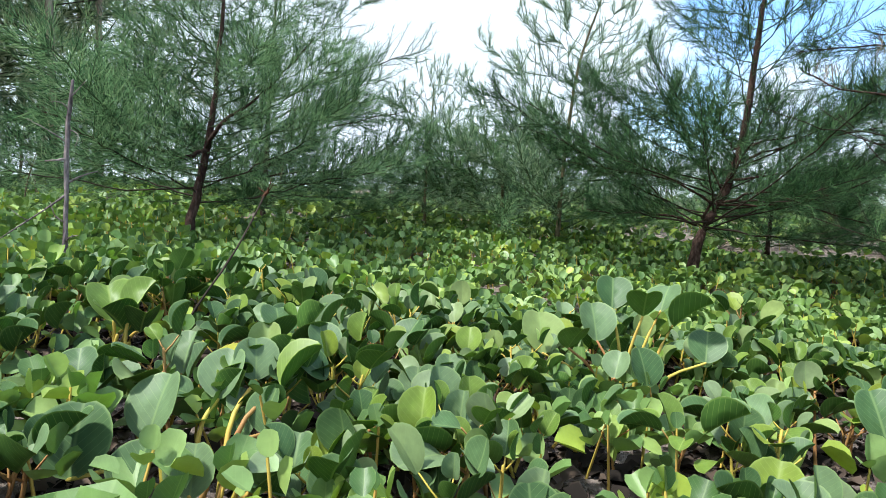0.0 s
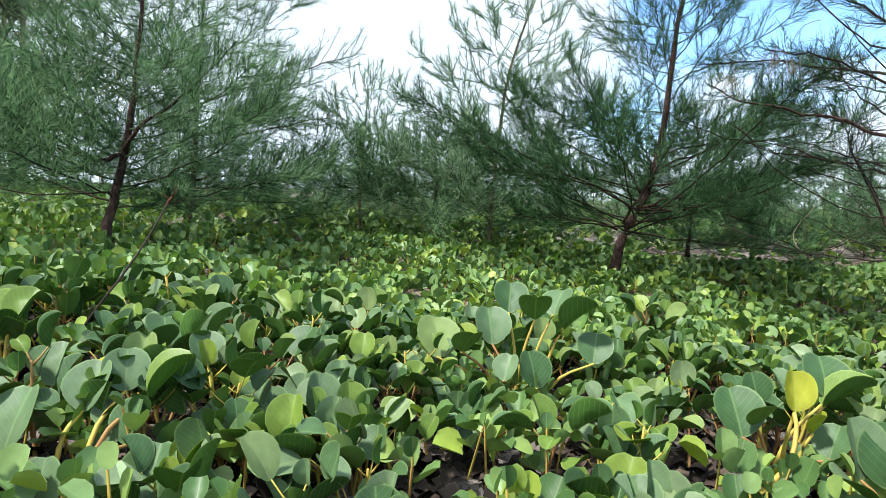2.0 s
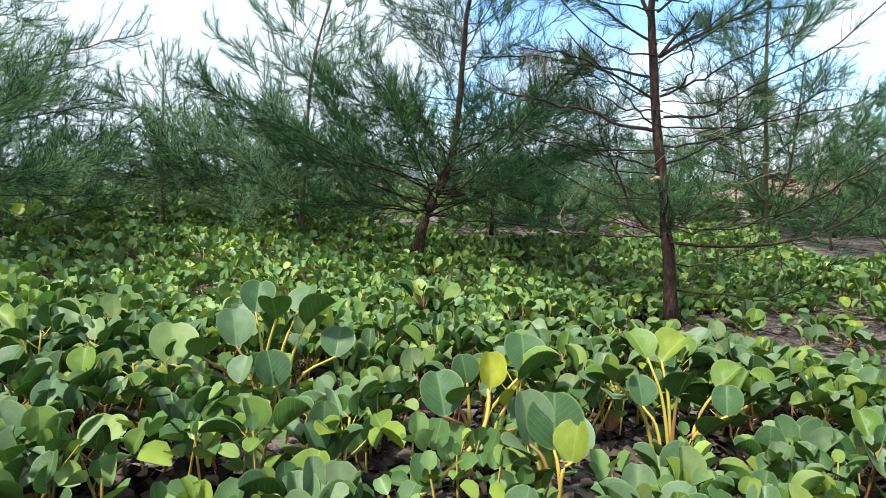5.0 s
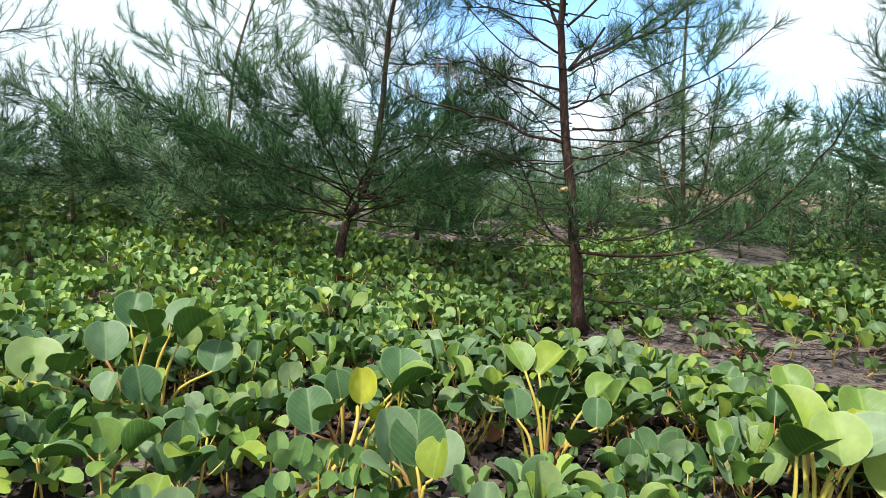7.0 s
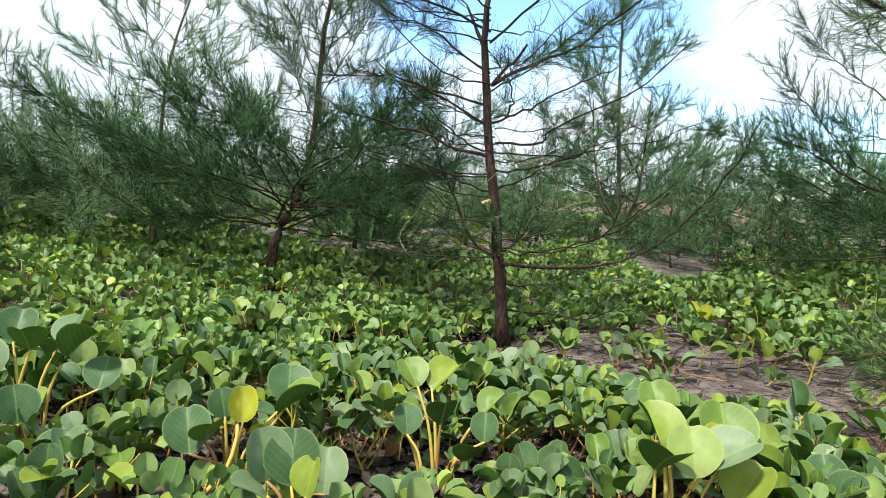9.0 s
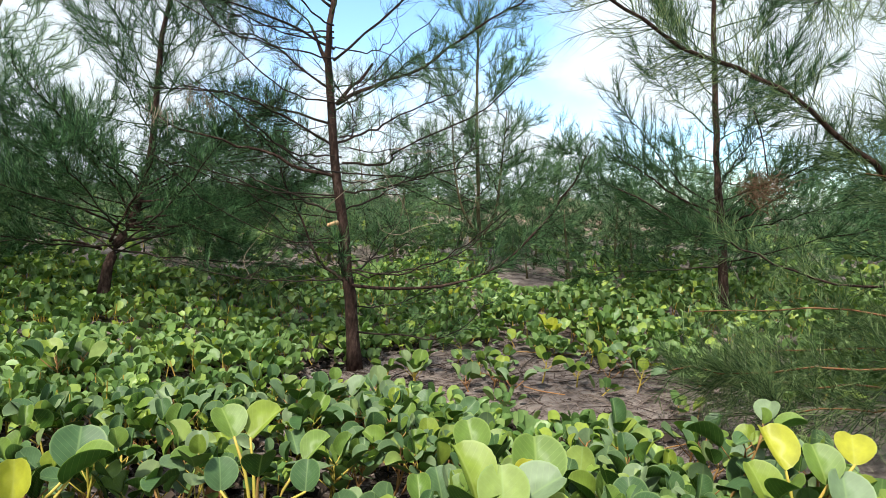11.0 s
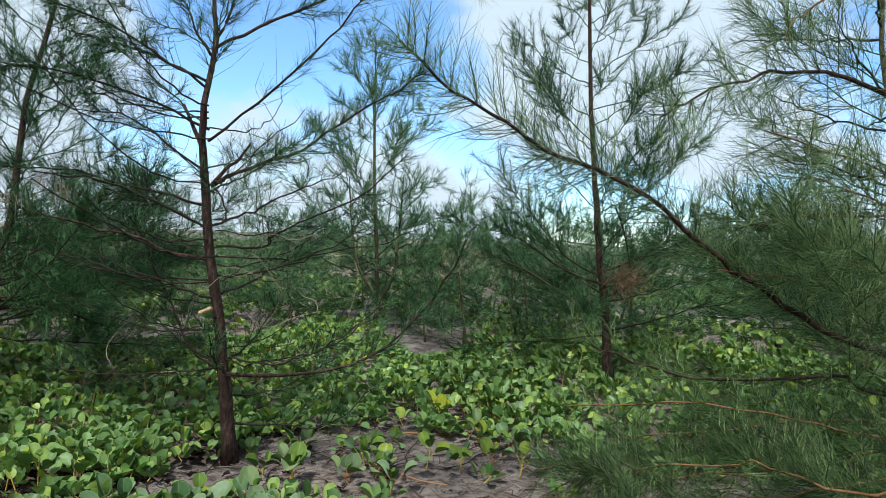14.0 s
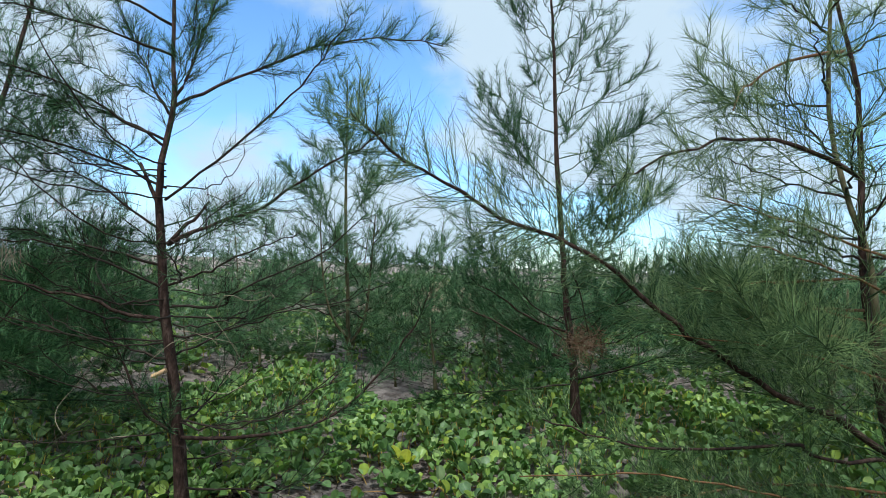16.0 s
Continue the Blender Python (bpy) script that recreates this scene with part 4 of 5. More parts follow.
# more of them close the horizon between the young trees
for k in range(22):
    d, az = 7.4 + 3.8 * g.random(), radians(-52 + 3.6 * k + 2.5 * g.random())
    x, y = 1 + d * math.sin(az), d * math.cos(az)
    if bare(x, y) < 1.1:
        continue
    size = (0.09 if az > -0.3 else 0.125) * d * (0.8 + 0.35 * g.random())
    copy_thing(bush, pose(x, y, float(ground_z(x, y)), 0, 0, 360 * g.random()) @ Matrix.Diagonal((size * 1.1, size * 1.1, size, 1)))

# the old plantation: tall trees with bare pale trunks
g = R(9)
TALL = []
for k in range(2):
    trunk = [(0, 0, -0.1), (0.05, 0.1, 3.5), (0.15, 0.1, 7.0), (0.1, 0.2, 10.5)]
    TALL.append(she_oak("tall_she_oak", trunk, 0.055, R(200 + k), 30, 2.4, "tall old she-oak with a bare pale trunk", bark_pale, needle_far_haze, group="tall she-oaks of the plantation",
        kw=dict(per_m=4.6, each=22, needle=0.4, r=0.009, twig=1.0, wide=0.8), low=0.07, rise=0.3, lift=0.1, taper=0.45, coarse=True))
k = 0
for row in range(3):
    for col in range(9):
        az = radians(-70 + col * 4.4 + g.random() * 3)
        d = 10 + row * 3.0 + g.random() * 2
        x, y = d * math.sin(az), d * math.cos(az)
        size = 0.85 + 0.35 * g.random()
        m = pose(x, y, float(ground_z(x, y)), 0, 0, 360 * g.random()) @ Matrix.Diagonal((size, size, size, 1))
        if k < 2:
            TALL[k].matrix_basis = m
        else:
            copy_thing(TALL[k % 2], m)
        k += 1

# dead sapling and snapped twig
dead = thing("dead_sapling", -1.54, 2.04, 0.15, "thin grey dead sapling with bare broken twigs", "dead tree")
part("trunk", mesh_from("trunk", *tube(spline([(-1.54, 2.04, 0.15), (-1.53, 2.04, 0.3), (-1.52, 2.05, 0.64), (-1.515, 2.06, 0.87), (-1.50, 2.07, 1.03)], 22), np.linspace(0.012, 0.006, 22), 9, 0.2, R(5)), [dead_wood]), dead)
for pts, r in (([(-1.52, 2.05, 0.65), (-1.48, 2.08, 0.68), (-1.43, 2.1, 0.70)], 0.005), ([(-1.52, 2.05, 0.61), (-1.58, 2.01, 0.55), (-1.70, 1.93, 0.44)], 0.005), ([(-1.52, 2.05, 0.74), (-1.54, 2.03, 0.735), (-1.58, 2.02, 0.73)], 0.006),
               ([(-1.515, 2.055, 0.80), (-1.56, 2.02, 0.84), (-1.63, 2.0, 0.88)], 0.003), ([(-1.51, 2.06, 0.85), (-1.47, 2.05, 0.83), (-1.45, 2.0, 0.78)], 0.0025),
               ([(-1.53, 2.045, 0.42), (-1.50, 2.03, 0.45), (-1.46, 2.02, 0.46)], 0.004), ([(-1.525, 2.05, 0.50), (-1.56, 2.04, 0.53), (-1.585, 2.05, 0.58)], 0.0035), ([(-1.51, 2.06, 0.92), (-1.53, 2.05, 0.945), (-1.57, 2.05, 0.95)], 0.003),
               ([(-1.505, 2.065, 0.97), (-1.48, 2.06, 0.99), (-1.45, 2.07, 1.03)], 0.0028), ([(-1.535, 2.04, 0.33), (-1.57, 2.02, 0.35), (-1.60, 2.0, 0.34)], 0.003), ([(-1.62, 1.985, 0.51), (-1.64, 1.96, 0.53), (-1.67, 1.95, 0.56)], 0.002)):
    part("twig", mesh_from("twig", *tube(spline(pts, 9), np.linspace(r, r * 0.35, 9), 5, 0.15, R(6)), [dead_wood]), dead)
snapped = thing("snapped_stem", -0.83, 1.43, 0.12, "thin brown snapped stem sticking out of the leaves", "dead stem")
part("stem", mesh_from("stem", *tube(spline([(-0.83, 1.43, 0.10), (-0.81, 1.55, 0.26), (-0.75, 1.69, 0.42), (-0.73, 1.8, 0.52), (-0.71, 1.92, 0.645)], 14), np.linspace(0.0045, 0.0025, 14), 6, 0.1, R(8)), [twig_brown]), snapped)
part("splinter", mesh_from("splinter", *tube(spline([(-0.713, 1.91, 0.63), (-0.70, 1.905, 0.645), (-0.695, 1.90, 0.66)], 5), np.linspace(0.006, 0.002, 5), 6, 0.3, R(9)), [snapped_wood]), snapped, "frayed reddish tip")
for k, (dx, dy, dz) in enumerate(((0.03, -0.01, 0.035), (-0.028, 0.0, 0.02), (0.012, 0.02, 0.05), (-0.01, -0.02, -0.03))):
    part("splinter", mesh_from("splinter", *tube(spline([(-0.71, 1.915, 0.64), (-0.71 + dx * 0.6, 1.915 + dy * 0.6, 0.642 + dz * 0.4), (-0.71 + dx, 1.915 + dy, 0.64 + dz)], 6), np.linspace(0.003, 0.001, 6), 5, 0.2, R(90 + k)), [snapped_wood]), snapped)


# ---------------------------------------------------------------- beach vine
def leaf_disc(seg, rings, fold, cup, wave, rng):
    """A round blade one unit long from its stalk at the origin, folded on its midrib, with a notched tip."""
    v = [(0.0, 0.5)]
    for i in range(1, rings + 1):
        for k in range(seg):
            turn = 2 * math.pi * k / seg
            x, y = 0.52 * math.sin(turn), 0.5 - 0.5 * math.cos(turn)
            x *= 0.80 + 0.20 * min(1.0, y / 0.3)
            y -= 0.05 * (abs(x) < 0.05 and y > 0.9)
            v.append((x * i / rings, 0.5 + (y - 0.5) * i / rings))
    f = [(0, 1 + (k + 1) % seg, 1 + k) for k in range(seg)]
    for i in range(rings - 1):
        o = 1 + i * seg
        for k in range(seg):
            j = (k + 1) % seg
            f += [(o + k, o + j, o + seg + j), (o + k, o + seg + j, o + seg + k)]
    flat = np.array(v)
    x, y = flat[:, 0], flat[:, 1]
    c = np.abs(x) / 0.52
    z = 0.52 * math.sin(fold) * (0.95 * c + 0.25 * c * c - 0.2 * c ** 3) - cup * (y - 0.45) ** 2 * 1.6 + wave * np.sin(5 * y + 6 * x + rng.random() * 3) * c
    out = np.stack([x * (1 - (1 - math.cos(fold)) * c), y, z], -1)
    tri = np.array(f)
    n = np.cross(out[tri[:, 1]] - out[tri[:, 0]], out[tri[:, 2]] - out[tri[:, 0]])
    tri[n[:, 2] < 0] = tri[n[:, 2] < 0][:, ::-1]
    return out, tri, np.stack([0.5 + x / 1.04, y], -1)


def leaf_mesh(name, top, under, fold, cup, wave, rng):
    v, f, uv = leaf_disc(20, 2, fold, cup, wave, rng)
    low = v - np.array([0, 0, 0.008])
    n = len(v)
    return mesh_from(name, np.vstack([v, low]), np.vstack([f, f[:, ::-1] + n]), [top, under], np.vstack([uv, uv]), [0] * len(f) + [1] * len(f), smooth=True)


g = R(12)
OLD_LEAVES = [leaf_mesh("leaf", leaf_top, leaf_under, fo, cu, 0.02, g) for fo, cu in ((0.30, 0.10), (0.48, 0.08), (0.62, 0.16), (0.85, 0.10), (0.40, -0.12), (1.02, 0.10))]
NEW_LEAVES = [leaf_mesh("leaf", leaf_young, leaf_under, fo, cu, 0.02, g) for fo, cu in ((0.45, 0.10), (0.70, 0.14), (0.98, 0.05))]
GOLD_LEAVES = [leaf_mesh("leaf", leaf_yellow, leaf_yellow, fo, cu, 0.02, g) for fo, cu in ((0.45, 0.05), (0.75, -0.05))]


# the blades turn their faces to the sun
TURNED = radians(48)


def leaf_pose(p, out, tilt, roll, size):
    """A blade at p that points along the azimuth out, raised by tilt."""
    return Matrix.Translation(p) @ Euler((tilt, 0, out - math.pi / 2)).to_matrix().to_4x4() @ Matrix.Rotation(roll, 4, "Y") @ Matrix.Diagonal((size, size, size, 1))


def vine(x, y, height, stems, size, rng, label, young=0.25, gold=0.0, splay=0.35, group="beach vine plants", root=0.03, crown=0.5, dip=0.0):
    z = float(ground_z(x, y))
    plant = thing("beach_vine", x, y, z, label, "vine", group)
    leaves = []
    skin = stem_green if rng.random() < 0.6 else stem_red
    for k in range(stems):
        az = rng.random() * 6.283
        h = height * (0.65 + 0.4 * rng.random())
        lean = splay * h * (0.3 + rng.random())
        foot = np.array([rng.normal() * root, rng.normal() * root, -0.01])
        tip = foot + np.array([math.cos(az) * lean, math.sin(az) * lean, h])
        mid = (foot + tip) / 2 + np.array([math.cos(az), math.sin(az), 0]) * lean * 0.12
        line = spline([foot, mid, tip], 7)
        pieces = [tube(line, np.linspace(0.0046, 0.0028, 7), 5)]
        count = 4 + int(rng.random() * 2.5)
        turn = rng.random() * 6.283
        for j in range(count):
            a = j / (count - 1)
            f = min(1.0, crown + (1 - crown) * a ** 0.8 + 0.06 * rng.normal())
            t = f * 6
            i = min(int(t), 5)
            q = line[i] + (line[i + 1] - line[i]) * (t - i)
            out = turn + j * 2.4 + rng.normal() * 0.25
            reach = (0.052 - 0.038 * a) * (0.7 + 0.6 * rng.random())
            e = q + np.array([math.cos(out) * reach, math.sin(out) * reach, reach * (0.8 + 0.5 * rng.random())])
            pieces.append(tube(np.array([q, (q + e) / 2 + [0, 0, -0.002], e]), np.array([0.0022, 0.0018, 0.0016]), 4))
            fresh = rng.random() < young * (0.25 + 1.5 * a * a)
            sz = size * (1.02 - 0.40 * a ** 2) * (0.66 + 0.62 * rng.random())
            tilt = radians(40 - dip + (24 + 0.6 * dip) * math.cos(out - TURNED) + 15 * rng.normal() + 18 * a ** 1.5)
            pool = GOLD_LEAVES if rng.random() < gold else NEW_LEAVES if fresh else OLD_LEAVES
            leaves.append((pool[int(rng.random() * len(pool))], leaf_pose(e, out, tilt, rng.normal() * 0.3, sz)))
        part("stem", mesh_from("stem", *join(pieces), [skin], smooth=True), plant, at_world=False)
    for me, m in leaves:
        ob = part("leaf", me, plant, at_world=False)
        ob.matrix_basis = m
    return plant


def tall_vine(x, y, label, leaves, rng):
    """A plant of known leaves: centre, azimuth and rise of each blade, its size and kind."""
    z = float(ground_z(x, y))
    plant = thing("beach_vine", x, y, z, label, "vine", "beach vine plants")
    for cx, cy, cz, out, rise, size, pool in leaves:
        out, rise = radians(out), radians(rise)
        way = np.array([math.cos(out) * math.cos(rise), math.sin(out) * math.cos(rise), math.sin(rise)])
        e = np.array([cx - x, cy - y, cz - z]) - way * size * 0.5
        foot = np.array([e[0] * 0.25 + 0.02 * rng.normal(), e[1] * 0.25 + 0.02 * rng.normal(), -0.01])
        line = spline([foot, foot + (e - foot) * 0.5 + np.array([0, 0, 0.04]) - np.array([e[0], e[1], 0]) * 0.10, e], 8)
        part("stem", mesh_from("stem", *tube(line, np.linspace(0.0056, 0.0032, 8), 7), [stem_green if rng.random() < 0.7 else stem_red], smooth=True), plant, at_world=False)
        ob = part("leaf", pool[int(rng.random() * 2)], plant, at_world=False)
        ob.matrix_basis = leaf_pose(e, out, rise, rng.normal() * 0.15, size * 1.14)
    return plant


g = R(16)
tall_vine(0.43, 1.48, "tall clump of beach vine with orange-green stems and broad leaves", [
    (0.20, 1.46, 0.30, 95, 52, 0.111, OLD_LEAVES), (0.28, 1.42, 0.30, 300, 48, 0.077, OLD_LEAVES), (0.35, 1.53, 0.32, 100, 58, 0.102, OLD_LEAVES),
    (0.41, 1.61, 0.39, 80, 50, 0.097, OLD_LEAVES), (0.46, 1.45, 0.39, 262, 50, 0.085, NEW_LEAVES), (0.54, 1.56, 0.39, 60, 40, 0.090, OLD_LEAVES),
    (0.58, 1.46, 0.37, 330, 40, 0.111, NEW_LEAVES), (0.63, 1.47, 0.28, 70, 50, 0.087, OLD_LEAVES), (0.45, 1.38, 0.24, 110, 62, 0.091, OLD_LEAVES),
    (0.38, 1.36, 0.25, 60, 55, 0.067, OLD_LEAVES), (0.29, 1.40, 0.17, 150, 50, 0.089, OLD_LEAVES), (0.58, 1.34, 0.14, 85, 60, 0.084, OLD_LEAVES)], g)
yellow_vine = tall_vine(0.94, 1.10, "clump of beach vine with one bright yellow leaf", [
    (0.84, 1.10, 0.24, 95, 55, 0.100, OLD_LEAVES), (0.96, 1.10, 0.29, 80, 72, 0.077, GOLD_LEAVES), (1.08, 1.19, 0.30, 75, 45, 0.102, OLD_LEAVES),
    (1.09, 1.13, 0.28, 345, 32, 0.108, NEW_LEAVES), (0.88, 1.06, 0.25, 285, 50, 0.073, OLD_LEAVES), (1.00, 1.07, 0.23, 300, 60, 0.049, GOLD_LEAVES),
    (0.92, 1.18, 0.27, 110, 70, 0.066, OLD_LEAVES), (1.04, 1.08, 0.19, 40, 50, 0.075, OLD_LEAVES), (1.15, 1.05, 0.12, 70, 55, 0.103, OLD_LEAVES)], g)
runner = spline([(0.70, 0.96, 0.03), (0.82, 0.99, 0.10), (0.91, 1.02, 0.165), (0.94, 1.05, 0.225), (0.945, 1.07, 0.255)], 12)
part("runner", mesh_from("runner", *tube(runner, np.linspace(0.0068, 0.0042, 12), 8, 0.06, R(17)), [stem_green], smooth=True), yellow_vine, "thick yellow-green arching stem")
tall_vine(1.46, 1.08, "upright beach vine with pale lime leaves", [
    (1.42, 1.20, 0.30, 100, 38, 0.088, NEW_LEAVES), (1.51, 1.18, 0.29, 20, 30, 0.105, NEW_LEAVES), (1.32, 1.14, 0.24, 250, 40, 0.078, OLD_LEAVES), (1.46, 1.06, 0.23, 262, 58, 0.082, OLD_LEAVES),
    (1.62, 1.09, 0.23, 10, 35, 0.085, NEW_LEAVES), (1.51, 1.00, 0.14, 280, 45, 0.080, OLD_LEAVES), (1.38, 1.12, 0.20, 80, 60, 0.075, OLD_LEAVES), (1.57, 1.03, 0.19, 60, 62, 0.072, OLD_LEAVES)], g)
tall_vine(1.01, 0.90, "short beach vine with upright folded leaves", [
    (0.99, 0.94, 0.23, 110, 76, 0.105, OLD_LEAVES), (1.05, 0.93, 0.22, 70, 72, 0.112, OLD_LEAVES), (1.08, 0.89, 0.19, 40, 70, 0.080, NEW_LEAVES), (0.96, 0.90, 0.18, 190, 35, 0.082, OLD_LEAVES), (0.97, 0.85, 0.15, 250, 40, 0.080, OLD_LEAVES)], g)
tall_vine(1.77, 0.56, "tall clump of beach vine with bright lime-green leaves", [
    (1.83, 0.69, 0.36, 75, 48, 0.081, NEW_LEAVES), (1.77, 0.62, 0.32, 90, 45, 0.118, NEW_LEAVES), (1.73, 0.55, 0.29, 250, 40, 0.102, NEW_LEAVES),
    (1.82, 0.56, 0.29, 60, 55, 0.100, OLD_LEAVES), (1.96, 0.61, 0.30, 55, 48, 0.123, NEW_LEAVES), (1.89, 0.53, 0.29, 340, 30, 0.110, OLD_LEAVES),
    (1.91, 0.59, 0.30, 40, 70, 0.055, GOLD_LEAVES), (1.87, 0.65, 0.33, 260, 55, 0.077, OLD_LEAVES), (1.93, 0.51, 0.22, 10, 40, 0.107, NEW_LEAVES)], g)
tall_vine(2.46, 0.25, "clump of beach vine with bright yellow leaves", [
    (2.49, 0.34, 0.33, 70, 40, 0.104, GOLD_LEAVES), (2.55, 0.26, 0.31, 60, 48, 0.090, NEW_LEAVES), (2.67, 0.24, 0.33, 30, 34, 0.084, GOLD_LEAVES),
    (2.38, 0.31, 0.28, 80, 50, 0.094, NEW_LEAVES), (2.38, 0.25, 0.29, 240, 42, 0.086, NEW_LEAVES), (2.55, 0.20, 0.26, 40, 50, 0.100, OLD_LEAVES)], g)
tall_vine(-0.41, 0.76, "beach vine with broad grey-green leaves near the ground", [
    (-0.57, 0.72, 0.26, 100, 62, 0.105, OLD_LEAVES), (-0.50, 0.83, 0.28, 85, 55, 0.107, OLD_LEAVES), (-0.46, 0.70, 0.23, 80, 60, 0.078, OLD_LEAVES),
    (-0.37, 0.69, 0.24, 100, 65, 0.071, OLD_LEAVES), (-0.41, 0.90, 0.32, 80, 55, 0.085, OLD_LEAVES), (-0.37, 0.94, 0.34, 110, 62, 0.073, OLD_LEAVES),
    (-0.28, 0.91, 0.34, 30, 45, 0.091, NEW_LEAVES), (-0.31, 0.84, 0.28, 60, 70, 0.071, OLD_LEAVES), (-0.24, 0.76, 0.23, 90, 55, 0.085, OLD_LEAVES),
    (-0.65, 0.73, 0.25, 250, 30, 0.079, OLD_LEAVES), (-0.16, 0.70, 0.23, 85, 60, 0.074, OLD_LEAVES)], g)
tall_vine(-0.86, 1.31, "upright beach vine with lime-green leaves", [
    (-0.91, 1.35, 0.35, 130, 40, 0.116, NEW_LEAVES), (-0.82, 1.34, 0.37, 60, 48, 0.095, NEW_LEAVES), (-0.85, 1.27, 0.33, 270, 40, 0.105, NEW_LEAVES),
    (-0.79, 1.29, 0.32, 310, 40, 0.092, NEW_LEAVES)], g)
# plants that stand out: place, height, stems, leaf size, share of young and of yellow leaves
CLUMPS = [(2.65, 0.56, 0.28, 2, 0.092, 1.2, 0.0),
          (-0.45, 1.19, 0.19, 4, 0.100, 0.35, 0.03), (1.68, 1.47, 0.15, 3, 0.104, 0.9, 0.0)]
CLUMPS += [(0.40, 1.11, 0.16, 2, 0.082, 0.6, 0.0)]
g = R(15)
for x, y, height, stems, size, young, gold in CLUMPS:
    vine(x, y, height, stems, size, g, "clump of beach vine with bright yellow leaves" if gold > 0.3 else "tall clump of beach vine with orange-green stems", young, gold, 0.45 + 0.02 * stems, root=0.02 + 0.006 * stems, crown=0.76, dip=16)
vine(1.10, 2.50, 0.26, 5, 0.09, g, "tall clump of beach vine with reddish stems", 0.5)
for x, y in [(4.28, 2.72), (4.09, 2.37), (3.91, 2.1), (3.88, 2.27), (3.84, 1.9), (3.52, 1.81), (3.15, 1.64), (3.34, 1.56), (4.01, 2.01), (4.38, 2.28), (3.05, 1.74), (2.78, 2.22), (2.75, 1.97), (2.61, 2.15), (2.39, 2.07), (2.76, 1.72)]:
    for k in range(2):
        vine(x + 0.09 * g.normal(), y + 0.09 * g.normal(), 0.05 + 0.08 * g.random(), 1, 0.075, g, "small beach vine growing on bare sand", 0.5)
TALL_SPOTS = [(0.43, 1.48), (0.95, 1.10), (1.83, 0.58), (2.48, 0.26), (-0.41, 0.76), (-0.86, 1.31), (1.46, 1.08)]
KEEP_OFF = [row[:2] for row in CLUMPS]
# low spots in front of the tall clumps
OPEN = [(0.86, 0.85, 0.26), (0.80, 0.55, 0.2), (0.36, 1.2, 0.26), (1.7, 0.42, 0.2), (2.35, 0.12, 0.16), (-0.34, 0.55, 0.2)]
# the near bed, plant by plant
step = 0.140
for i in range(31):
    for j in range(11):
        x, y = -1.35 + (i + g.random() * 0.9) * step, 0.46 + (j + g.random() * 0.9) * step
        if bare(x, y) < 1.1 or g.random() < (0.10 if y > 0.8 else 0.22) or math.hypot(x - 0.7, y + 0.3) < 0.62 or (x > 2.3 and y > 1.0) or (x < -0.35 and y < -0.9 * (x + 0.35) * 0.7 - 0.05):
            continue
        if min((x - p) ** 2 + (y + 0.05 - q) ** 2 for p, q in KEEP_OFF) < 0.15 ** 2 or min((x - p) ** 2 + (y + 0.05 - q) ** 2 for p, q in TALL_SPOTS) < 0.22 ** 2:
            continue
        h = 0.07 + 0.12 * float(patchy(x * 1.2, y * 1.2)) + 0.15 * g.random() ** 2
        h *= min(1.0, max(0.35, (float(bare(x, y)) - 0.6) / 3.4))
        if min(math.hypot(x - p, y - q) - r for p, q, r in OPEN) < 0:
            if g.random() < 0.62:
                continue
            h *= 0.45
        vine(x, y, h * min(1.0, 0.25 + 0.7 * y), 2 if g.random() < 0.6 else 3, 0.075, g, "low beach vine with rounded grey-green leaves", 0.34 if x < 1.1 else 0.5)


# plants on the edge of the sand
for x, y in [(2.15, 0.50), (2.28, 0.60), (2.40, 0.52), (2.25, 0.76), (2.44, 0.70), (2.58, 0.55), (2.08, 0.66), (2.64, 0.40), (2.52, 0.84), (2.12, 0.84), (2.34, 0.90), (2.72, 0.68), (2.20, 0.38), (2.80, 0.50), (2.86, 0.80), (2.76, 0.32), (2.95, 0.40)]:
    vine(x, y, 0.11 + 0.08 * g.random(), 2, 0.080, g, "low beach vine at the edge of the sand", 0.5)

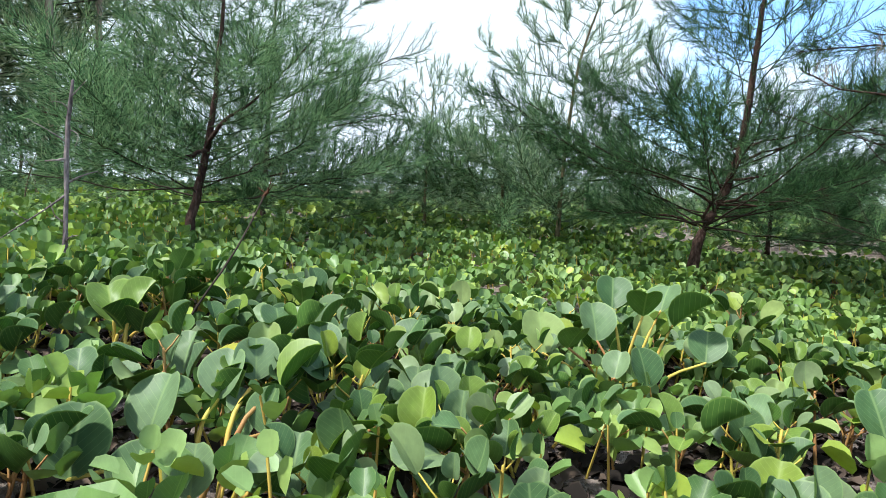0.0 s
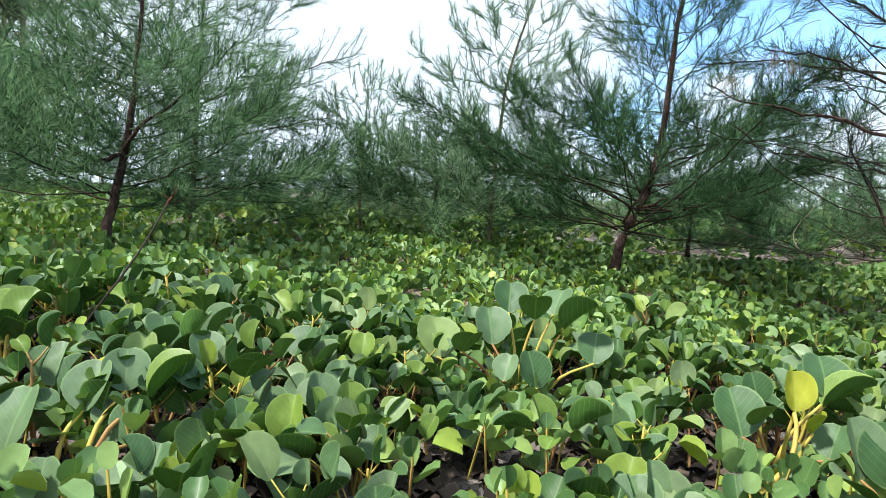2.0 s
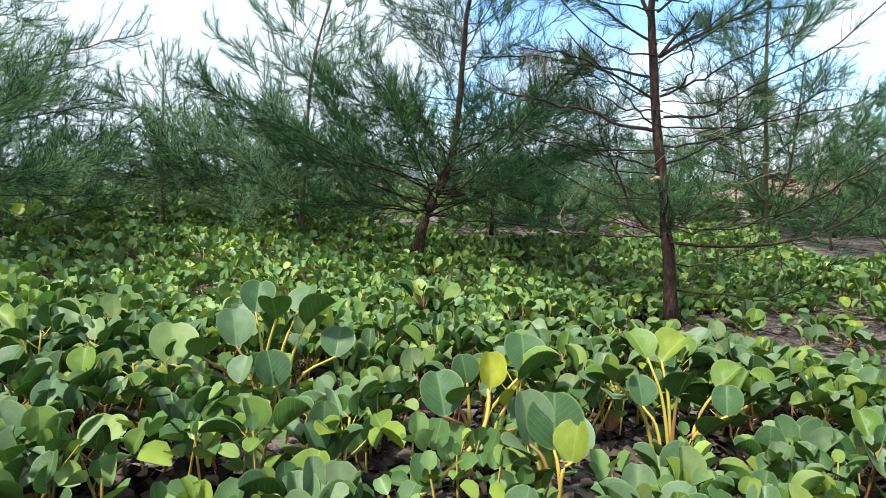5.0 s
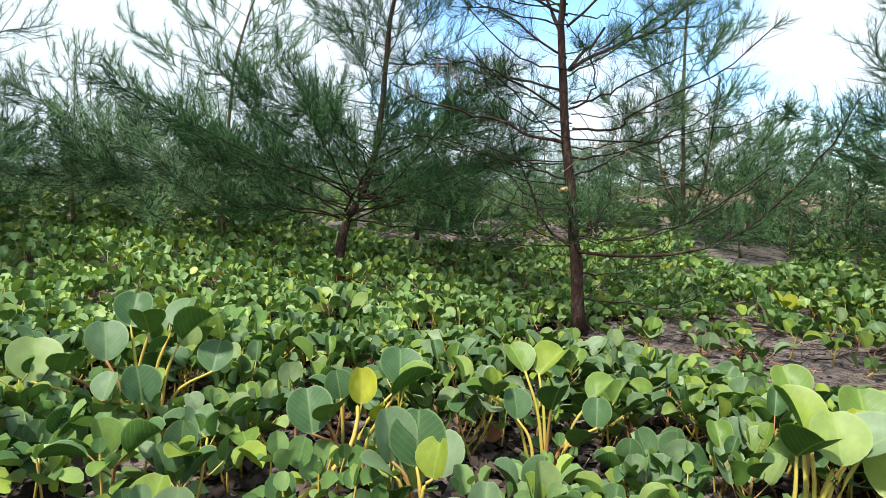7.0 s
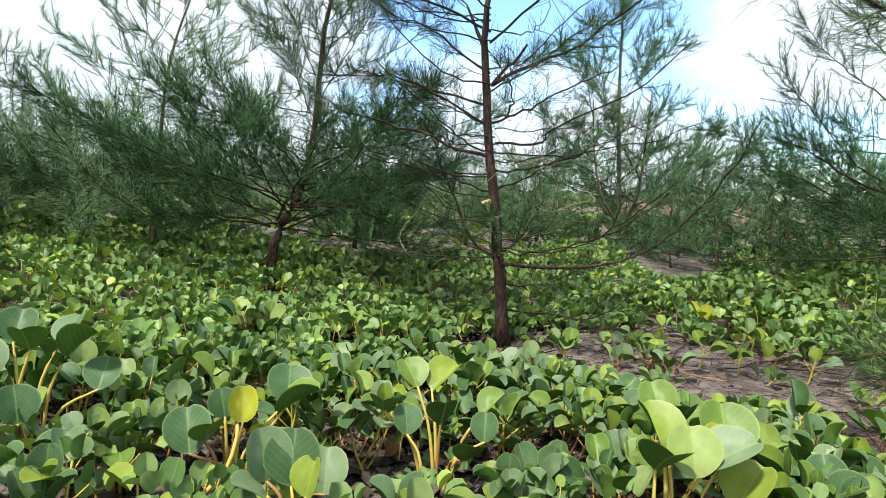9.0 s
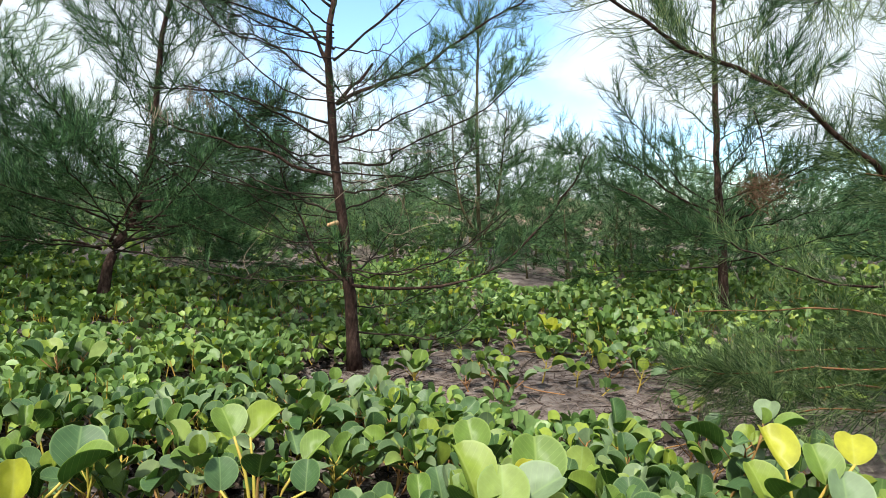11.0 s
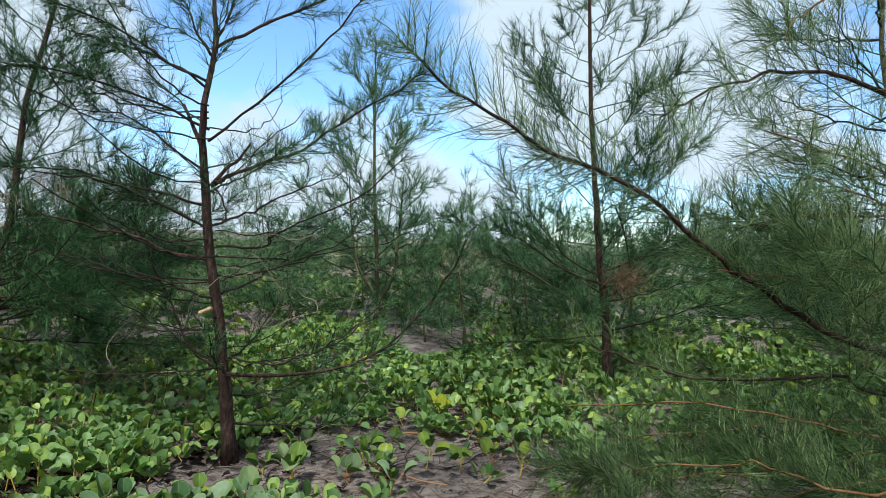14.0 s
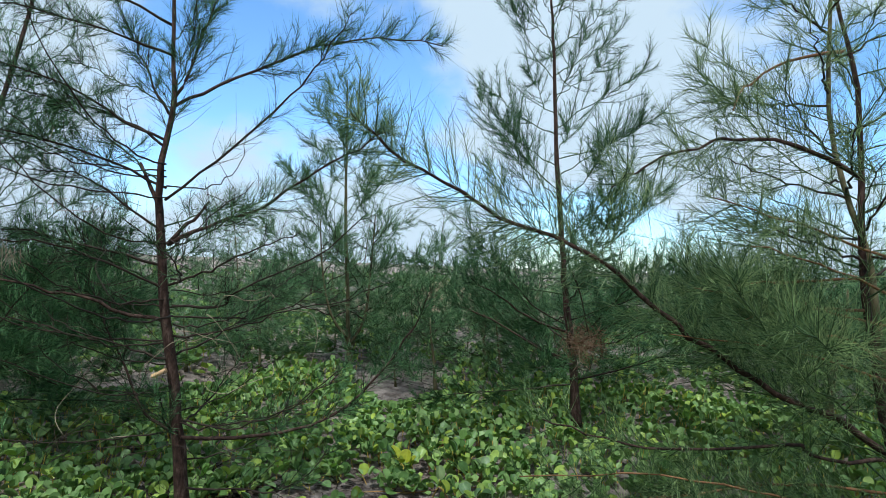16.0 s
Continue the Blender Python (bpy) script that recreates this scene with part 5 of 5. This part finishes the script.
# the carpet beyond, too many to count
def carpet(name, rng, n, near, far, az0, az1, size, seg, rings, label, inner=None, cx=1.0, cy=-0.3, keep=0.0, crest=False):
    each = 6
    m = n // each
    d = np.sqrt(near ** 2 + (far ** 2 - near ** 2) * rng.random(m))
    az = np.radians(az0 + (az1 - az0) * rng.random(m))
    x, y = cx + d * np.sin(az), cy + d * np.cos(az)
    low = bare(x, y)
    ok = (low > 1) | (rng.random(m) < keep)
    if inner:
        ok &= ~((x > inner[0]) & (x < inner[1]) & (y > inner[2]) & (y < inner[3]))
    ok &= patchy(x * 0.8 + 3, y * 0.8) > 0.16 * rng.random(m)
    ok &= (x - 0.7) ** 2 + (y + 0.3) ** 2 > 0.68 ** 2
    x, y, low = x[ok], y[ok], low[ok]
    m = len(x)
    n = m * each
    tall = (0.06 + 0.15 * patchy(x * 1.2, y * 1.2)) * np.clip((low - 0.7) / 2.6, 0.3, 1) * (0.5 + 0.5 * rng.random(m) ** 0.6)
    if crest:
        tall *= 1.15
    order = np.tile(np.arange(each) / (each - 1), m)
    way = np.repeat(rng.random(m) * 6.283, each) + np.tile(np.arange(each) * 2.4, m) + rng.normal(size=n) * 0.3
    reach = size * (0.75 - 0.55 * order) * (0.6 + 0.8 * rng.random(n))
    foot_x, foot_y = np.repeat(x, each), np.repeat(y, each)
    x, y = foot_x + np.cos(way) * reach, foot_y + np.sin(way) * reach
    f = np.clip(0.45 + 0.55 * order + 0.08 * rng.normal(size=n), 0.2, 1.1)
    z = ground_z(foot_x, foot_y) + 0.012 + np.repeat(tall, each) * f
    v, t, uv = leaf_disc(seg, rings, 0.6, -0.05, 0.0, rng)
    out_az, tilt, roll = way - 1.5708, np.radians(40 + 24 * np.cos(way - TURNED) + 15 * rng.normal(size=n) + 18 * order ** 1.5), rng.normal(size=n) * 0.35
    s = size * (0.97 - 0.36 * order ** 2) * (0.7 + 0.5 * rng.random(n))
    fold = 0.5 + 1.1 * rng.random(n)
    pts = v[None] * np.stack([np.ones(n), np.ones(n), fold], -1)[:, None]
    c, sn = np.cos(roll)[:, None], np.sin(roll)[:, None]
    px, pz = pts[..., 0] * c + pts[..., 2] * sn, -pts[..., 0] * sn + pts[..., 2] * c
    c, sn = np.cos(tilt)[:, None], np.sin(tilt)[:, None]
    py, pz = pts[..., 1] * c - pz * sn, pts[..., 1] * sn + pz * c
    c, sn = np.cos(out_az)[:, None], np.sin(out_az)[:, None]
    qx, qy = px * c - py * sn, px * sn + py * c
    w = np.stack([qx, qy, pz], -1) * s[:, None, None] + np.stack([x, y, z], -1)[:, None]
    k = len(v)
    tris = (t[None] + k * np.arange(n)[:, None, None]).reshape(-1, 3)
    ob = new(name, mesh_from(name, w.reshape(-1, 3), tris, [leaf_carpet_young if crest else leaf_carpet], np.tile(uv, (n, 1)), smooth=True))
    tagged(ob, label, "vine", kind="stuff")
    # stalks below the leaves
    m = (np.arange(n) % each == each - 1) & (seg > 7)
    if not m.any():
        return
    top = np.stack([x, y, z], -1)[m]
    foot = np.stack([foot_x[m] + rng.normal(size=m.sum()) * 0.02, foot_y[m] + rng.normal(size=m.sum()) * 0.02, ground_z(foot_x[m], foot_y[m]) - 0.005], -1)
    r = np.full(m.sum(), 0.0026)
    sv, sf = rods(foot, top, r * 1.4, r)
    tagged(new("vine_stalks", mesh_from("vine_stalks", sv, sf, [stem_green])), "yellow-green and reddish vine stalks", "vine", kind="stuff")


carpet("vine_leaves", R(31), 13000, 0.7, 3.5, -60, 115, 0.073, 12, 1, "carpet of rounded beach vine leaves", inner=(-1.3, 2.3, 0.46, 1.9), keep=0.03)
carpet("vine_leaves_beyond", R(37), 20000, 3.5, 5.6, -60, 115, 0.074, 8, 1, "carpet of rounded beach vine leaves", keep=0.06)
carpet("young_vine_leaves", R(36), 5200, 1.6, 9.0, -60, 110, 0.068, 10, 1, "bright young beach vine leaves on the crests", crest=True)
carpet("vine_leaves_behind", R(34), 4800, 0.8, 5.6, 115, 300, 0.13, 6, 1, "carpet of rounded beach vine leaves")
carpet("vine_undergrowth", R(35), 2200, 0.55, 2.9, -60, 75, 0.065, 10, 1, "small low vine leaves under the taller ones", keep=0.03)
carpet("vine_leaves_far", R(32), 26000, 5.6, 13, -70, 115, 0.105, 6, 1, "distant carpet of beach vine leaves", keep=0.03)
carpet("vine_leaves_distant", R(33), 10000, 13, 34, -70, 110, 0.2, 6, 1, "distant green ground cover under the trees")


# a few yellow leaves in the bed
for x, y, h in ((0.19, 3.90, 0.16), (3.6, 3.3, 0.1), (3.55, 2.2, 0.12)):
    vine(x, y, h, 1, 0.08, R(int(x * 50)), "small beach vine with a yellow leaf", 0.2, 0.7)
curled = thing("dry_leaf", 1.39, 1.29, float(ground_z(1.39, 1.29)), "curled brown dead leaf lying under the vines", "leaf")
lv, lf, luv = leaf_disc(14, 3, 0.9, 0.5, 0.08, R(2))
blade = part("blade", mesh_from("blade", lv * 0.07, lf, [dry_leaf], luv, smooth=True), curled, at_world=False)
blade.matrix_basis = leaf_pose((0, 0, 0.02), 1.0, 0.9, 0.5, 1.0)

# dry strands tangled in the bare-limbed tree
g = R(77)
for k in range(44):
    az, h0 = g.random() * 6.283, 0.35 + 1.25 * g.random()
    c = np.array([2.33, 2.48, h0])
    pts = [c + np.array([math.cos(az), math.sin(az), 0]) * (0.15 + 0.35 * g.random())]
    d = np.array([math.cos(az), math.sin(az), 0.3 * g.normal()])
    turn = (0.3 + 0.4 * g.random()) * (1 if g.random() < 0.5 else -1)
    for j in range(7 + k % 6):
        d = d @ np.array([[math.cos(turn), math.sin(turn), 0], [-math.sin(turn), math.cos(turn), 0], [0, 0, 1]]) * 0.9 + np.array([0, 0, 0.3 * g.normal() - 0.05])
        pts.append(pts[-1] + unit(d) * (0.05 + 0.06 * g.random()))
    part("dry_strand", mesh_from("dry_strand", *tube(spline(pts, 20), np.linspace(0.0017, 0.0008, 20), 4), [straw if k % 3 == 0 else twig_brown]), tree_f, "grey dried twig curling in the air")

# a hanging bunch of dead needles
clump = thing("dry_needle_clump", 3.43, 0.92, 1.10, "hanging bunch of brown dead needles", "dead foliage")
n = 420
p = np.array([3.45, 0.95, 1.0]) + g.normal(size=(n, 3)) * np.array([0.045, 0.045, 0.035])
d = unit(g.normal(size=(n, 3)) * np.array([0.8, 0.8, 0.5]) + np.array([0.15, -0.1, -0.35]))
part("needles", mesh_from("needles", *spikes(p, d, 0.03 + 0.06 * g.random(n), np.full(n, 0.0010), g.normal(size=(n, 3)) * 0.4), [dry_needle]), clump, kind="stuff")
part("twig", mesh_from("twig", *tube(spline([(3.36, 0.96, 1.30), (3.40, 0.94, 1.2), (3.43, 0.92, 1.05)], 8), np.linspace(0.004, 0.002, 8), 5), [twig_brown]), clump)

# dry tassels hanging from a limb of the bare tree
for x, y, z in ((1.58, 2.46, 1.33), (1.66, 2.47, 1.30), (1.49, 2.66, 1.26)):
    tassel = thing("dry_tassel", x, y, z, "pale tassel of dead needles hanging from a limb", "dead foliage", "dry tassels in the tree")
    n = 26
    p = np.array([x, y, z]) + g.normal(size=(n, 3)) * np.array([0.025, 0.025, 0.015])
    d = unit(g.normal(size=(n, 3)) * np.array([0.3, 0.3, 0.2]) + np.array([0, 0, -0.9]))
    part("needles", mesh_from("needles", *spikes(p, d, 0.05 + 0.10 * g.random(n), np.full(n, 0.0009), g.normal(size=(n, 3)) * 0.35), [straw]), tassel, kind="stuff")

# litter on the sand: dead needles and twigs, and runners of the vine
n = 9000
x, y = -1.2 + 6.4 * g.random(n), 0.4 + 4.8 * g.random(n)
x[:5500], y[:5500] = 1.9 + 2.2 * g.random(5500), 0.7 + 2.0 * g.random(5500)
az, ln = g.random(n) * 6.283, 0.03 + 0.15 * g.random(n) ** 3
p0 = np.stack([x, y, ground_z(x, y) + 0.004], -1)
q = np.stack([x + np.cos(az) * ln, y + np.sin(az) * ln], -1)
p1 = np.column_stack([q, ground_z(q[:, 0], q[:, 1]) + 0.004 + 0.02 * g.random(n) ** 3])
r = 0.0008 + 0.0026 * g.random(n) ** 4
tagged(new("needle_litter", mesh_from("needle_litter", *rods(p0, p1, r, r * 0.7), [litter_mat])), "dead needles and twigs strewn on the sand", "litter", kind="stuff")
# dead leaves under the bed; their dark tone stands for shade there
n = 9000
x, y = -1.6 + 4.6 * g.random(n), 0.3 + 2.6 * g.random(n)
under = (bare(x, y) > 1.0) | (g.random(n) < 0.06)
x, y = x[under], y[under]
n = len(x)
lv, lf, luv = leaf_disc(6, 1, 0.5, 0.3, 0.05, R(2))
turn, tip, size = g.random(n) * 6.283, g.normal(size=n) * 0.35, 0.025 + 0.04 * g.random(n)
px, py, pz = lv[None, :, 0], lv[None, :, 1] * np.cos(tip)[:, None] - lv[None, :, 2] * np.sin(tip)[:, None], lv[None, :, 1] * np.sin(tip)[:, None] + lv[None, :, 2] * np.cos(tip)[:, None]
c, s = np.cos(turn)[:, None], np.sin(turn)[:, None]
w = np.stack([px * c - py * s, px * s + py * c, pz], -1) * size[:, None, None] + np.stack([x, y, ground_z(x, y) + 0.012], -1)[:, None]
tagged(new("leaf_litter", mesh_from("leaf_litter", w.reshape(-1, 3), (lf[None] + len(lv) * np.arange(n)[:, None, None]).reshape(-1, 3), [shade_litter])), "dead leaves on the sand under the vines, darkened for shade", "litter", kind="stuff")
for k in range(26):
    x, y = 2.0 + 1.6 * g.random(), 0.9 + 1.9 * g.random()
    az = g.random() * 6.283
    pts = []
    for j in range(6):
        pts.append((x, y, float(ground_z(x, y)) + 0.008 + 0.01 * g.random()))
        az += g.normal() * 0.35
        x, y = x + math.cos(az) * 0.14, y + math.sin(az) * 0.14
    run = thing("vine_runner", *pts[0], "thin vine runner creeping over the sand", "vine", "vine runners on the sand")
    part("runner", mesh_from("runner", *tube(spline(pts, 18), np.linspace(0.0032, 0.002, 18), 5), [twig_brown if k % 3 else stem_red]), run)
